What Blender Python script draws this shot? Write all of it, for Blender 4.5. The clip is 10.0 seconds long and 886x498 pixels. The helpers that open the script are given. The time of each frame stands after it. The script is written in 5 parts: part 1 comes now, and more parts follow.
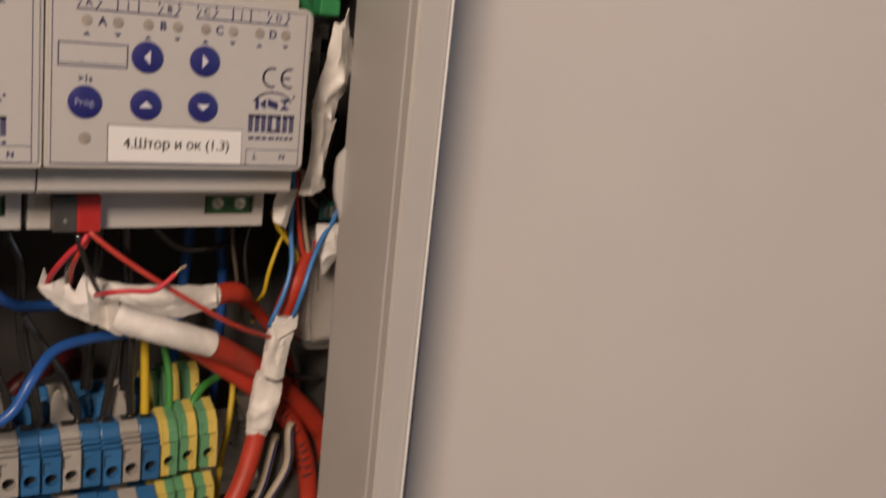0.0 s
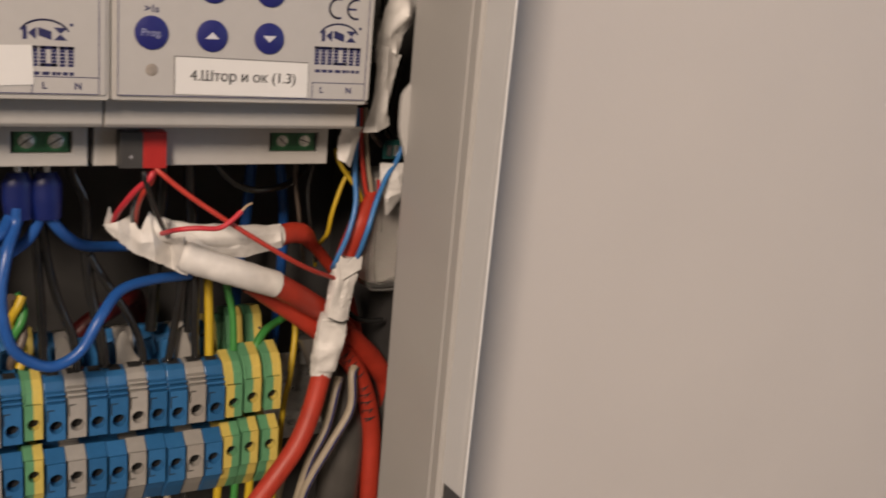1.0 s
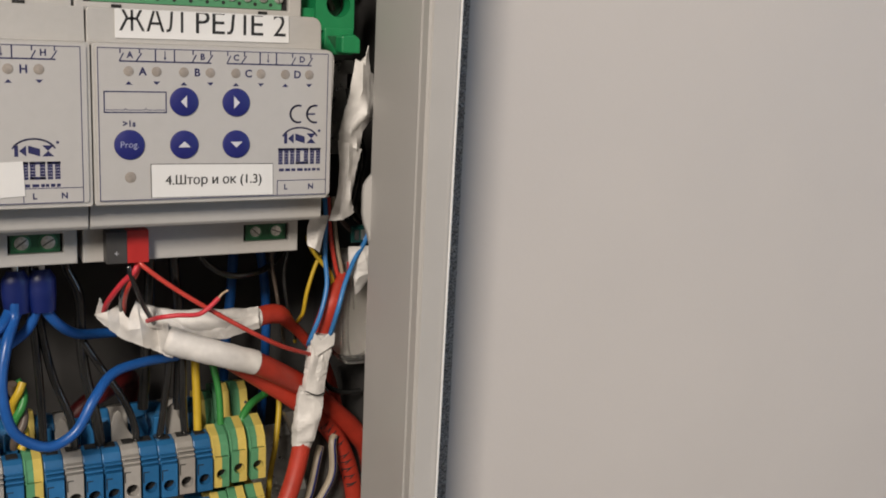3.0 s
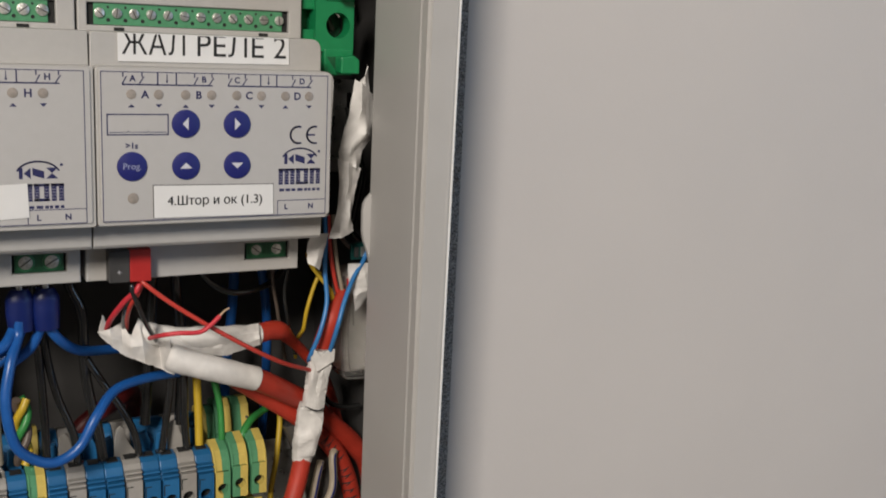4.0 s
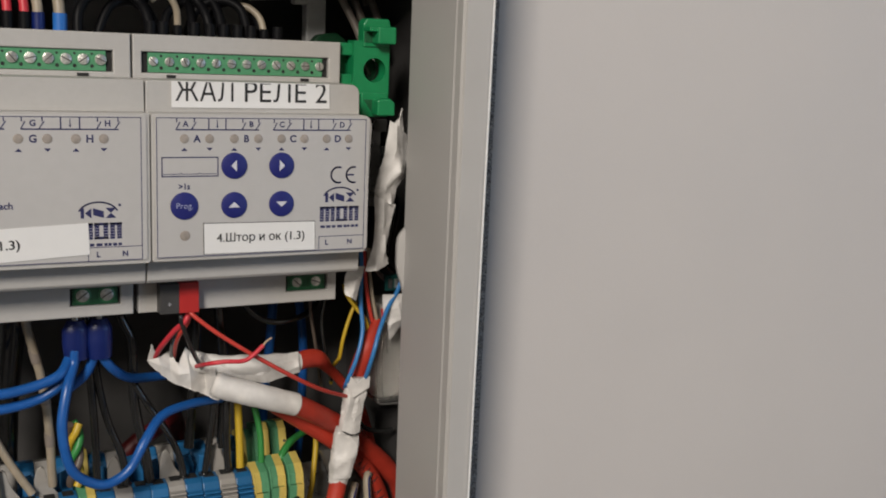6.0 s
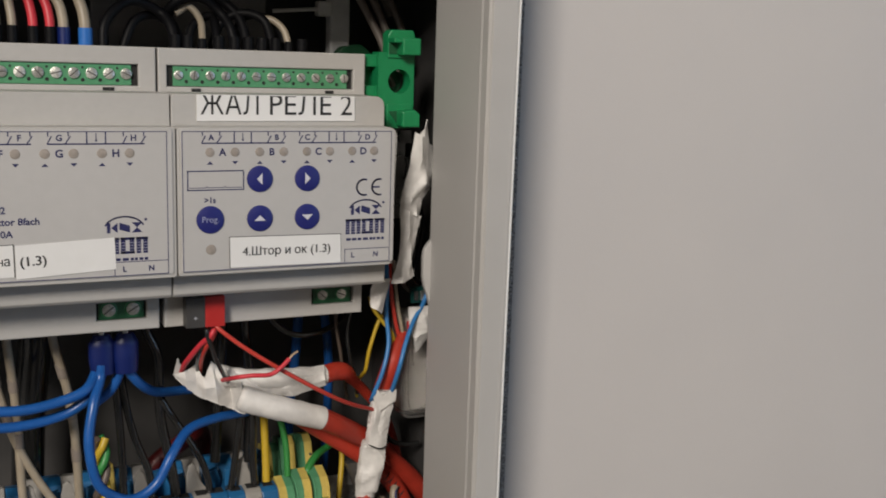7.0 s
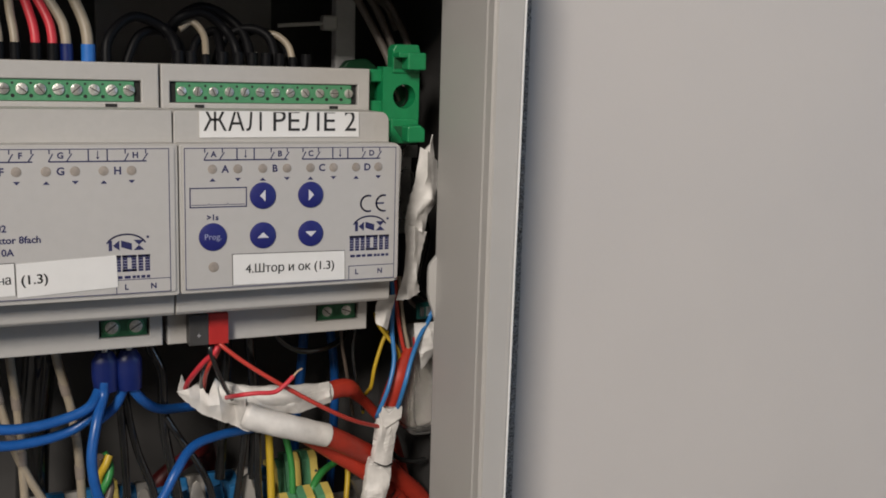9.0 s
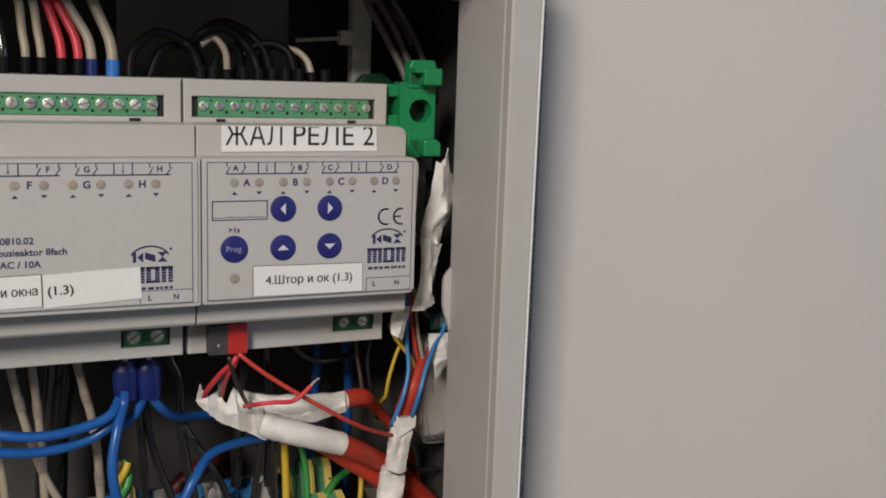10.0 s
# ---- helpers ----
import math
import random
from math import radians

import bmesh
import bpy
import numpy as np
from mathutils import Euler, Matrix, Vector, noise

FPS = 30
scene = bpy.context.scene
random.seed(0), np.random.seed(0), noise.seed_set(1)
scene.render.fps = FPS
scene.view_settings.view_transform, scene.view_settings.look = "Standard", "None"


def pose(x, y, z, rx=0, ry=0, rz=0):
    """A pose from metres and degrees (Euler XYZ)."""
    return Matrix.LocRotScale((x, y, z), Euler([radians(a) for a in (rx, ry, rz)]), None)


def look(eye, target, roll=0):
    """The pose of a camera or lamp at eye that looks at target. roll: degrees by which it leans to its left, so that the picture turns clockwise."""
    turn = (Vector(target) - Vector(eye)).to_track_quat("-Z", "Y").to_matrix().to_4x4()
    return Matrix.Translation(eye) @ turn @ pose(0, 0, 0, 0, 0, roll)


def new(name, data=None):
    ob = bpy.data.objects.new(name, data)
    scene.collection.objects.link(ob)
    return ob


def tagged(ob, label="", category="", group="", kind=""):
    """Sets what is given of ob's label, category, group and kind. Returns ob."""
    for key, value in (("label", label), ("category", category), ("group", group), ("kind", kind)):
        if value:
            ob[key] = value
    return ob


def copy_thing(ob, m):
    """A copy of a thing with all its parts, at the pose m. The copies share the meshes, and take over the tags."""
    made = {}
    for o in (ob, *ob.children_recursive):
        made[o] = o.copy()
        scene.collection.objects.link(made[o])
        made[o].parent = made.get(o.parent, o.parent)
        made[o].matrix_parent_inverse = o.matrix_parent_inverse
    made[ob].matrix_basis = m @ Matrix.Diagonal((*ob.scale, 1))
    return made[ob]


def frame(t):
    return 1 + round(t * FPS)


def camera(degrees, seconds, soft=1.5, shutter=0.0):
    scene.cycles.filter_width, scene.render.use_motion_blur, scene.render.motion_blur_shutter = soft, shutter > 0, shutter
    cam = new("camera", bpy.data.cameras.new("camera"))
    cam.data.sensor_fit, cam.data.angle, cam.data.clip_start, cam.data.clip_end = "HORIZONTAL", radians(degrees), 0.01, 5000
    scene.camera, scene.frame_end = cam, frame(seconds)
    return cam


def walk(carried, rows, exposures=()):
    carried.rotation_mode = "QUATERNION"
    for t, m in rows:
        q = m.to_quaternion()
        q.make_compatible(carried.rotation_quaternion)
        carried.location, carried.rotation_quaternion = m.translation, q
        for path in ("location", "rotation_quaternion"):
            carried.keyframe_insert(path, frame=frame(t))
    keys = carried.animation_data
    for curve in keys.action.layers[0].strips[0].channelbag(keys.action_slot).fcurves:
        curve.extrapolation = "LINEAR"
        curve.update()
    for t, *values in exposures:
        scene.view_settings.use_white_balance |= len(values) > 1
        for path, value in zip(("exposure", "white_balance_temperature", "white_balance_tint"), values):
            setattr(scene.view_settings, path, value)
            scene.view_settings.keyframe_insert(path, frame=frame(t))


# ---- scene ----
cam = camera(45.73, 10.0, soft=1.8, shutter=1.0)
PATH = [
    (0, (-0.04792, -0.28431, 1.55023), (0.45456, 0.55032, 1.32459), 5.91),
    (0.5, (-0.04698, -0.27987, 1.54101), (0.43902, 0.55801, 1.29249), 4.88),
    (1, (-0.05248, -0.27743, 1.53999), (0.41473, 0.56703, 1.27805), 5.19),
    (1.5, (-0.05469, -0.27974, 1.54125), (0.40005, 0.57030, 1.27544), 4.96),
    (2, (-0.05022, -0.29168, 1.55111), (0.41222, 0.55968, 1.30343), 3.03),
    (2.5, (-0.04953, -0.30318, 1.55368), (0.40740, 0.55859, 1.33333), 2.86),
    (4, (-0.05037, -0.31331, 1.55922), (0.40485, 0.55353, 1.35581), 2.60),
    (4.5, (-0.05445, -0.31556, 1.56322), (0.39691, 0.55459, 1.36543), 2.87),
    (5, (-0.05869, -0.32305, 1.56581), (0.39270, 0.54821, 1.37304), 2.71),
    (5.5, (-0.06194, -0.32692, 1.56663), (0.38601, 0.54685, 1.37720), 2.60),
    (7, (-0.06350, -0.32327, 1.56749), (0.36035, 0.56493, 1.39016), 1.76),
    (7.5, (-0.06359, -0.31957, 1.56719), (0.35337, 0.57198, 1.39034), 1.69),
    (8, (-0.06309, -0.32008, 1.56906), (0.35161, 0.57300, 1.39461), 1.74),
    (8.5, (-0.06180, -0.32083, 1.56997), (0.34972, 0.57419, 1.39796), 1.75),
    (9, (-0.05935, -0.32103, 1.56980), (0.35316, 0.57388, 1.39958), 1.58),
    (9.5, (-0.06329, -0.32024, 1.57151), (0.34794, 0.57537, 1.40184), 1.98),
    (10, (-0.06613, -0.32438, 1.57283), (0.34491, 0.57230, 1.40846), 1.84),
]
EXPOSURES = [
    (0.0, -0.29, 8400, 22.5),
    (1.0, -0.16, 8000, 18.5),
    (1.7, -0.10, 7620, 15.8),
    (2.5, -0.01, 7220, 13),
    (4.0, -0.13, 6770, 10),
    (5.5, -0.16, 6720, 10),
    (7.0, -0.22, 6770, 10),
    (10.0, -0.22, 6720, 10.6),
]
walk(cam, [(t, look(eye, target, roll)) for t, eye, target, roll in PATH], EXPOSURES)

# ---- light ----
world = bpy.data.worlds.new("world")
scene.world = world
world.use_nodes = True
world.node_tree.nodes["Background"].inputs[0].default_value = (0.55, 0.7, 1.0, 1)
world.node_tree.nodes["Background"].inputs[1].default_value = 0.05


def area_lamp(name, eye, target, size, size_y, watts, colour):
    lamp = bpy.data.lights.new(name, "AREA")
    lamp.shape, lamp.size, lamp.size_y, lamp.energy, lamp.color = "RECTANGLE", size, size_y, watts, colour
    ob = new(name, lamp)
    ob.matrix_world = look(eye, target)
    return ob


area_lamp("ceiling_lamp_light", (-1.20, -1.76, 2.56), (0.0, 0.0, 1.5), 0.44, 0.45, 57.5, (1.0, 0.945, 0.885))
area_lamp("window_light", (1.56, -1.2, 1.7), (0.2, 0.0, 1.45), 0.9, 1.1, 10, (0.31, 0.60, 1.0))

# ---- materials ----
Z0 = 1.5


def material(name, colour, rough=0.5, metal=0.0, vary=0.08, scale=300.0, bump=0.0, bump_scale=900.0, stain=0.0, stain_scale=25.0, coat=0.0, random_tone=0.0, specular=0.5):
    """A paint, plastic or metal with grain, larger stains and fine relief. Scales are per metre."""
    mat = bpy.data.materials.new(name)
    mat.use_nodes = True
    nodes, links = mat.node_tree.nodes, mat.node_tree.links
    shader = nodes["Principled BSDF"]
    shader.inputs["Roughness"].default_value = rough
    shader.inputs["Metallic"].default_value = metal
    shader.inputs["Coat Weight"].default_value = coat
    shader.inputs["Specular IOR Level"].default_value = specular
    place = nodes.new("ShaderNodeNewGeometry")
    tone = None

    def layer(size, amount, detail):
        nonlocal tone
        grain = nodes.new("ShaderNodeTexNoise")
        grain.inputs["Scale"].default_value, grain.inputs["Detail"].default_value = size, detail
        links.new(place.outputs["Position"], grain.inputs["Vector"])
        span = nodes.new("ShaderNodeMapRange")
        span.inputs[1].default_value, span.inputs[2].default_value = 0.3, 0.7
        span.inputs[3].default_value, span.inputs[4].default_value = 1 - amount, 1 + amount
        links.new(grain.outputs[0], span.inputs[0])
        if tone is None:
            tone = span.outputs[0]
        else:
            times = nodes.new("ShaderNodeMath")
            times.operation = "MULTIPLY"
            links.new(tone, times.inputs[0])
            links.new(span.outputs[0], times.inputs[1])
            tone = times.outputs[0]
        return grain

    layer(scale, vary, 4)
    if stain:
        layer(stain_scale, stain, 3)
    if random_tone:
        info = nodes.new("ShaderNodeObjectInfo")
        span = nodes.new("ShaderNodeMapRange")
        span.inputs[3].default_value, span.inputs[4].default_value = 1 - random_tone, 1 + random_tone
        links.new(info.outputs["Random"], span.inputs[0])
        times = nodes.new("ShaderNodeMath")
        times.operation = "MULTIPLY"
        links.new(tone, times.inputs[0])
        links.new(span.outputs[0], times.inputs[1])
        tone = times.outputs[0]
    mix = nodes.new("ShaderNodeVectorMath")
    mix.operation = "SCALE"
    mix.inputs[0].default_value = colour
    links.new(tone, mix.inputs["Scale"])
    links.new(mix.outputs[0], shader.inputs["Base Color"])
    rough_span = nodes.new("ShaderNodeMapRange")
    rough_span.inputs[1].default_value, rough_span.inputs[2].default_value = 1 - vary, 1 + vary
    rough_span.inputs[3].default_value, rough_span.inputs[4].default_value = max(rough - 0.04, 0.02), min(rough + 0.04, 1)
    links.new(tone, rough_span.inputs[0])
    links.new(rough_span.outputs[0], shader.inputs["Roughness"])
    if bump:
        relief = nodes.new("ShaderNodeTexNoise")
        relief.inputs["Scale"].default_value, relief.inputs["Detail"].default_value = bump_scale, 5
        links.new(place.outputs["Position"], relief.inputs["Vector"])
        lift = nodes.new("ShaderNodeBump")
        lift.inputs["Strength"].default_value, lift.inputs["Distance"].default_value = bump, 0.0004
        links.new(relief.outputs[0], lift.inputs["Height"])
        links.new(lift.outputs[0], shader.inputs["Normal"])
    return mat


M = {
    "wall": material("painted_plaster", (0.56, 0.525, 0.50), 0.55, vary=0.012, scale=18, stain=0.012, stain_scale=4, bump=0.08, bump_scale=500),
    "room": material("room_plaster", (0.34, 0.335, 0.325), 0.8, vary=0.03, scale=30, bump=0.1),
    "floor": material("floor_screed", (0.16, 0.14, 0.125), 0.6, vary=0.1, scale=40),
    "mortar": material("rough_mortar", (0.30, 0.30, 0.30), 0.95, vary=0.75, scale=1500, bump=1.0, bump_scale=1500),
    "frame": material("grey_painted_profile", (0.40, 0.389, 0.377), 0.45, vary=0.015, scale=90, stain=0.02, stain_scale=14, bump=0.03),
    # whiter than the frame: the edge's highlight is put into this colour
    "edge_highlight": material("edge_highlight_paint", (0.80, 0.79, 0.77), 0.22, vary=0.03, scale=400, coat=0.3),
    "dark_red": material("dull_dark_red_sheath", (0.09, 0.006, 0.007), 0.5, vary=0.1),
    # near-black tone puts the shade inside the cabinet into the panels' colour
    "inside": material("shade_toned_steel", (0.05, 0.048, 0.047), 0.55, vary=0.12, scale=60, stain=0.15),
    "plate": material("grey_steel_plate", (0.19, 0.184, 0.178), 0.5, 0.3, vary=0.1, scale=80, stain=0.15),
    "housing": material("light_grey_housing", (0.42, 0.407, 0.39), 0.48, vary=0.02, scale=500, stain=0.015, bump=0.10, bump_scale=2500),
    "facing": material("printed_faceplate", (0.445, 0.434, 0.425), 0.40, vary=0.015, scale=300, stain=0.012, bump=0.05, bump_scale=3000),
    "ink": material("navy_print", (0.020, 0.022, 0.092), 0.45, vary=0.1, scale=900),
    "black_ink": material("black_print", (0.012, 0.012, 0.013), 0.6, vary=0.1, scale=900),
    "button": material("navy_button", (0.014, 0.018, 0.14), 0.42, vary=0.05, scale=800),
    "white_ink": material("white_print", (0.58, 0.58, 0.62), 0.5, vary=0.03),
    "faded": material("faded_print", (0.30, 0.32, 0.46), 0.5, vary=0.1, scale=1500),
    "mid_green": material("green_screw_collar", (0.035, 0.17, 0.075), 0.4, vary=0.08),
    "pale_bar": material("pale_painted_bar", (0.80, 0.79, 0.78), 0.5, vary=0.04),
    "led": material("clouded_led_lens", (0.30, 0.265, 0.235), 0.35, vary=0.1, scale=900, random_tone=0.08),
    "paper": material("white_paper", (0.69, 0.685, 0.675), 0.6, vary=0.015, scale=200, bump=0.05),
    "green_strip": material("green_terminal_plastic", (0.075, 0.255, 0.13), 0.42, vary=0.06, scale=600, bump=0.1),
    # terminal plastic; also paints shade on the bracket and the rear clip
    "dark_green": material("dark_green_plastic_and_shade", (0.012, 0.085, 0.035), 0.4, vary=0.08, scale=600),
    "clip_green": material("bright_green_plastic", (0.005, 0.20, 0.07), 0.36, vary=0.06, scale=300, stain=0.06, bump=0.08),
    "screw": material("zinc_screw", (0.62, 0.61, 0.57), 0.36, 0.8, vary=0.3, scale=1500, bump=0.5, random_tone=0.25),
    # darker than the screw, to paint the shade in its slot
    "slot": material("slot_shade_metal", (0.15, 0.145, 0.13), 0.5, 0.4),
    # black insulation again, darkened and dulled to paint shade on upper wires
    "matte_black": material("shade_toned_black", (0.005, 0.005, 0.006), 0.5, vary=0.1, specular=0.12),
    # near-black that paints the shade inside holes, slots and gaps
    "hole": material("recess_shade", (0.012, 0.012, 0.012), 0.8),
    "dark_plastic": material("anthracite_plastic", (0.045, 0.043, 0.042), 0.5, vary=0.08),
    "red_plastic": material("red_plastic", (0.42, 0.022, 0.02), 0.42, vary=0.06),
    "red_wire": material("red_insulation", (0.50, 0.045, 0.032), 0.4, vary=0.07, scale=300),
    "pink_wire": material("crimson_insulation", (0.56, 0.035, 0.05), 0.45, vary=0.06),
    "red_cable": material("orange_red_sheath", (0.40, 0.033, 0.017), 0.52, vary=0.08, scale=250, stain=0.1, stain_scale=60, bump=0.2, bump_scale=1200),
    "blue_wire": material("blue_insulation", (0.009, 0.09, 0.33), 0.36, vary=0.06, scale=300, stain=0.06, stain_scale=80),
    "thin_blue": material("light_blue_insulation", (0.03, 0.17, 0.42), 0.36, vary=0.06),
    "ferrule_blue": material("dark_blue_ferrule", (0.003, 0.012, 0.10), 0.4, vary=0.08),
    "bright_blue": material("bright_blue_ferrule", (0.02, 0.14, 0.46), 0.42, vary=0.06),
    "black_wire": material("black_insulation", (0.014, 0.014, 0.014), 0.16, coat=0.8, vary=0.1, stain=0.1, stain_scale=70),
    "yellow_wire": material("yellow_insulation", (0.50, 0.335, 0.025), 0.42, vary=0.06),
    "green_wire": material("green_insulation", (0.03, 0.22, 0.05), 0.4, vary=0.06),
    "cream_wire": material("cream_insulation", (0.31, 0.26, 0.195), 0.45, vary=0.06, stain=0.1, stain_scale=90),
    "umber_wire": material("dull_brown_insulation", (0.10, 0.075, 0.06), 0.45, vary=0.1),
    "beige_cable": material("beige_sheath", (0.21, 0.175, 0.15), 0.5, vary=0.08, stain=0.1),
    "copper": material("bare_copper", (0.72, 0.52, 0.34), 0.45, 0.45, vary=0.15),
    "tin": material("tinned_pin", (0.6, 0.6, 0.58), 0.3, 0.9, vary=0.15),
    "tape": material("white_cloth_tape", (0.635, 0.615, 0.59), 0.5, vary=0.07, scale=250, stain=0.13, stain_scale=130, bump=0.35, bump_scale=700),
    "block_blue": material("blue_terminal_plastic", (0.014, 0.12, 0.285), 0.42, vary=0.06, scale=400, random_tone=0.12),
    "block_grey": material("grey_terminal_plastic", (0.31, 0.295, 0.275), 0.45, vary=0.05, scale=400, random_tone=0.08),
    "block_green": material("green_earth_plastic", (0.085, 0.27, 0.14), 0.42, vary=0.06, scale=400),
    "block_yellow": material("yellow_earth_plastic", (0.56, 0.43, 0.11), 0.42, vary=0.06, scale=400),
    "hose": material("grey_gloss_hose", (0.075, 0.07, 0.065), 0.16, vary=0.1, scale=60, stain=0.25, stain_scale=40, bump=1.0, bump_scale=140),
    "pcb": material("teal_circuit_board", (0.006, 0.05, 0.045), 0.3, vary=0.2, scale=1500),
    "module": material("grey_module_plastic", (0.60, 0.585, 0.56), 0.4, vary=0.05),
}


def clear_film():
    mat = bpy.data.materials.new("clear_film")
    mat.use_nodes = True
    shader = mat.node_tree.nodes["Principled BSDF"]
    shader.inputs["Base Color"].default_value = (0.9, 0.88, 0.85, 1)
    shader.inputs["Roughness"].default_value = 0.12
    shader.inputs["Transmission Weight"].default_value = 0.92
    shader.inputs["IOR"].default_value = 1.2
    return mat


M["film"] = clear_film()

# ---- helpers of the place: millimetres, x to the right, y into the cabinet, z up from the faceplate's lower edge ----


def thing(name, base, label, category, group="", kind=""):
    """An Empty at its base, in millimetres, that parents the parts of a thing."""
    ob = new(name)
    ob.empty_display_size = 0.01
    ob.location = (base[0] / 1000, base[1] / 1000, base[2] / 1000 + Z0)
    return tagged(ob, label, category, group, kind)


def root_of(ob):
    while ob.parent:
        ob = ob.parent
    return ob


def mesh_of(name, bm, mat, base, smooth=False):
    for v in bm.verts:
        v.co = Vector(((v.co.x - base[0]) / 1000, (v.co.y - base[1]) / 1000, (v.co.z - base[2]) / 1000))
    bmesh.ops.recalc_face_normals(bm, faces=bm.faces)
    mesh = bpy.data.meshes.new(name)
    bm.to_mesh(mesh)
    bm.free()
    mesh.materials.append(mat)
    if smooth:
        mesh.shade_smooth()
        mesh.set_sharp_from_angle(angle=radians(40))
    return mesh


def part(name, bm, mat, parent, label="", smooth=False):
    """One mesh under a thing or part; the bmesh is in millimetres of the place."""
    base = root_of(parent).location
    base = (base.x * 1000, base.y * 1000, (base.z - Z0) * 1000)
    ob = new(name, mesh_of(name, bm, M[mat], base, smooth))
    ob.parent = parent
    return tagged(ob, label)


def single(name, bm, mat, base, label, category, group="", kind="", smooth=False):
    """A thing that is one mesh."""
    ob = new(name, mesh_of(name, bm, M[mat], base, smooth))
    ob.location = (base[0] / 1000, base[1] / 1000, base[2] / 1000 + Z0)
    return tagged(ob, label, category, group, kind)


def merge(*bms):
    out = bmesh.new()
    for bm in bms:
        mesh = bpy.data.meshes.new("merge")
        bm.to_mesh(mesh)
        bm.free()
        out.from_mesh(mesh)
        bpy.data.meshes.remove(mesh)
    return out


def box(x0, x1, y0, y1, z0, z1, bevel=0.0, segments=2):
    bm = bmesh.new()
    bmesh.ops.create_cube(bm, size=1)
    for v in bm.verts:
        v.co = Vector((x0 + (v.co.x + 0.5) * (x1 - x0), y0 + (v.co.y + 0.5) * (y1 - y0), z0 + (v.co.z + 0.5) * (z1 - z0)))
    if bevel:
        bmesh.ops.bevel(bm, geom=bm.edges[:], offset=bevel, segments=segments, profile=0.5, affect="EDGES")
    return bm


def prism(profile, x0, x1, bevel=0.0, segments=2):
    """A (y, z) outline drawn out along x."""
    bm = bmesh.new()
    left = [bm.verts.new((x0, y, z)) for y, z in profile]
    right = [bm.verts.new((x1, y, z)) for y, z in profile]
    bm.faces.new(left)
    bm.faces.new(right)
    n = len(profile)
    for i in range(n):
        bm.faces.new((left[i], left[(i + 1) % n], right[(i + 1) % n], right[i]))
    bmesh.ops.recalc_face_normals(bm, faces=bm.faces)
    if bevel:
        bmesh.ops.bevel(bm, geom=bm.edges[:], offset=bevel, segments=segments, profile=0.5, affect="EDGES", clamp_overlap=True)
    return bm


def slab(outline, y0, y1, bevel=0.0):
    """An (x, z) outline drawn out along y."""
    bm = bmesh.new()
    front = [bm.verts.new((x, y0, z)) for x, z in outline]
    back = [bm.verts.new((x, y1, z)) for x, z in outline]
    bm.faces.new(front)
    bm.faces.new(back)
    n = len(outline)
    for i in range(n):
        bm.faces.new((front[i], front[(i + 1) % n], back[(i + 1) % n], back[i]))
    bmesh.ops.recalc_face_normals(bm, faces=bm.faces)
    if bevel:
        bmesh.ops.bevel(bm, geom=bm.edges[:], offset=bevel, segments=2, profile=0.5, affect="EDGES", clamp_overlap=True)
    return bm


def rounded(x0, x1, z0, z1, r, steps=4):
    out = []
    for cx, cz, a0 in ((x1 - r, z1 - r, 0), (x0 + r, z1 - r, 90), (x0 + r, z0 + r, 180), (x1 - r, z0 + r, 270)):
        for k in range(steps + 1):
            a = radians(a0 + 90 * k / steps)
            out.append((cx + r * math.cos(a), cz + r * math.sin(a)))
    return out


def disc(x, z, r, y0, y1, n=24, bevel=0.0):
    """A round, whose axis runs along y."""
    return slab([(x + r * math.cos(2 * math.pi * k / n), z + r * math.sin(2 * math.pi * k / n)) for k in range(n)], y0, y1, bevel)


def holed(x0, x1, z0, z1, hx, hz, r, y0, y1, n=24):
    """A block with a round hole through it."""
    bm = bmesh.new()
    rings = []
    for y in (y0, y1):
        outer, inner = [], []
        for k in range(n):
            a = 2 * math.pi * (k + 0.5) / n
            c, s = math.cos(a), math.sin(a)
            far = min(((x1 - hx) if c > 0 else (hx - x0)) / max(abs(c), 1e-6), ((z1 - hz) if s > 0 else (hz - z0)) / max(abs(s), 1e-6))
            px, pz = hx + far * c, hz + far * s
            for cx in (x0, x1):
                for cz in (z0, z1):
                    turn = math.atan2(cz - hz, cx - hx) % (2 * math.pi)
                    if int(turn / (2 * math.pi / n)) == k:
                        px, pz = cx, cz
            outer.append(bm.verts.new((px, y, pz)))
            inner.append(bm.verts.new((hx + r * c, y, hz + r * s)))
        rings.append((outer, inner))
    (fo, fi), (bo, bi) = rings
    for k in range(n):
        j = (k + 1) % n
        bm.faces.new((fo[k], fo[j], fi[j], fi[k]))
        bm.faces.new((bo[k], bi[k], bi[j], bo[j]))
        bm.faces.new((fo[k], bo[k], bo[j], fo[j]))
        bm.faces.new((fi[k], fi[j], bi[j], bi[k]))
    return bm


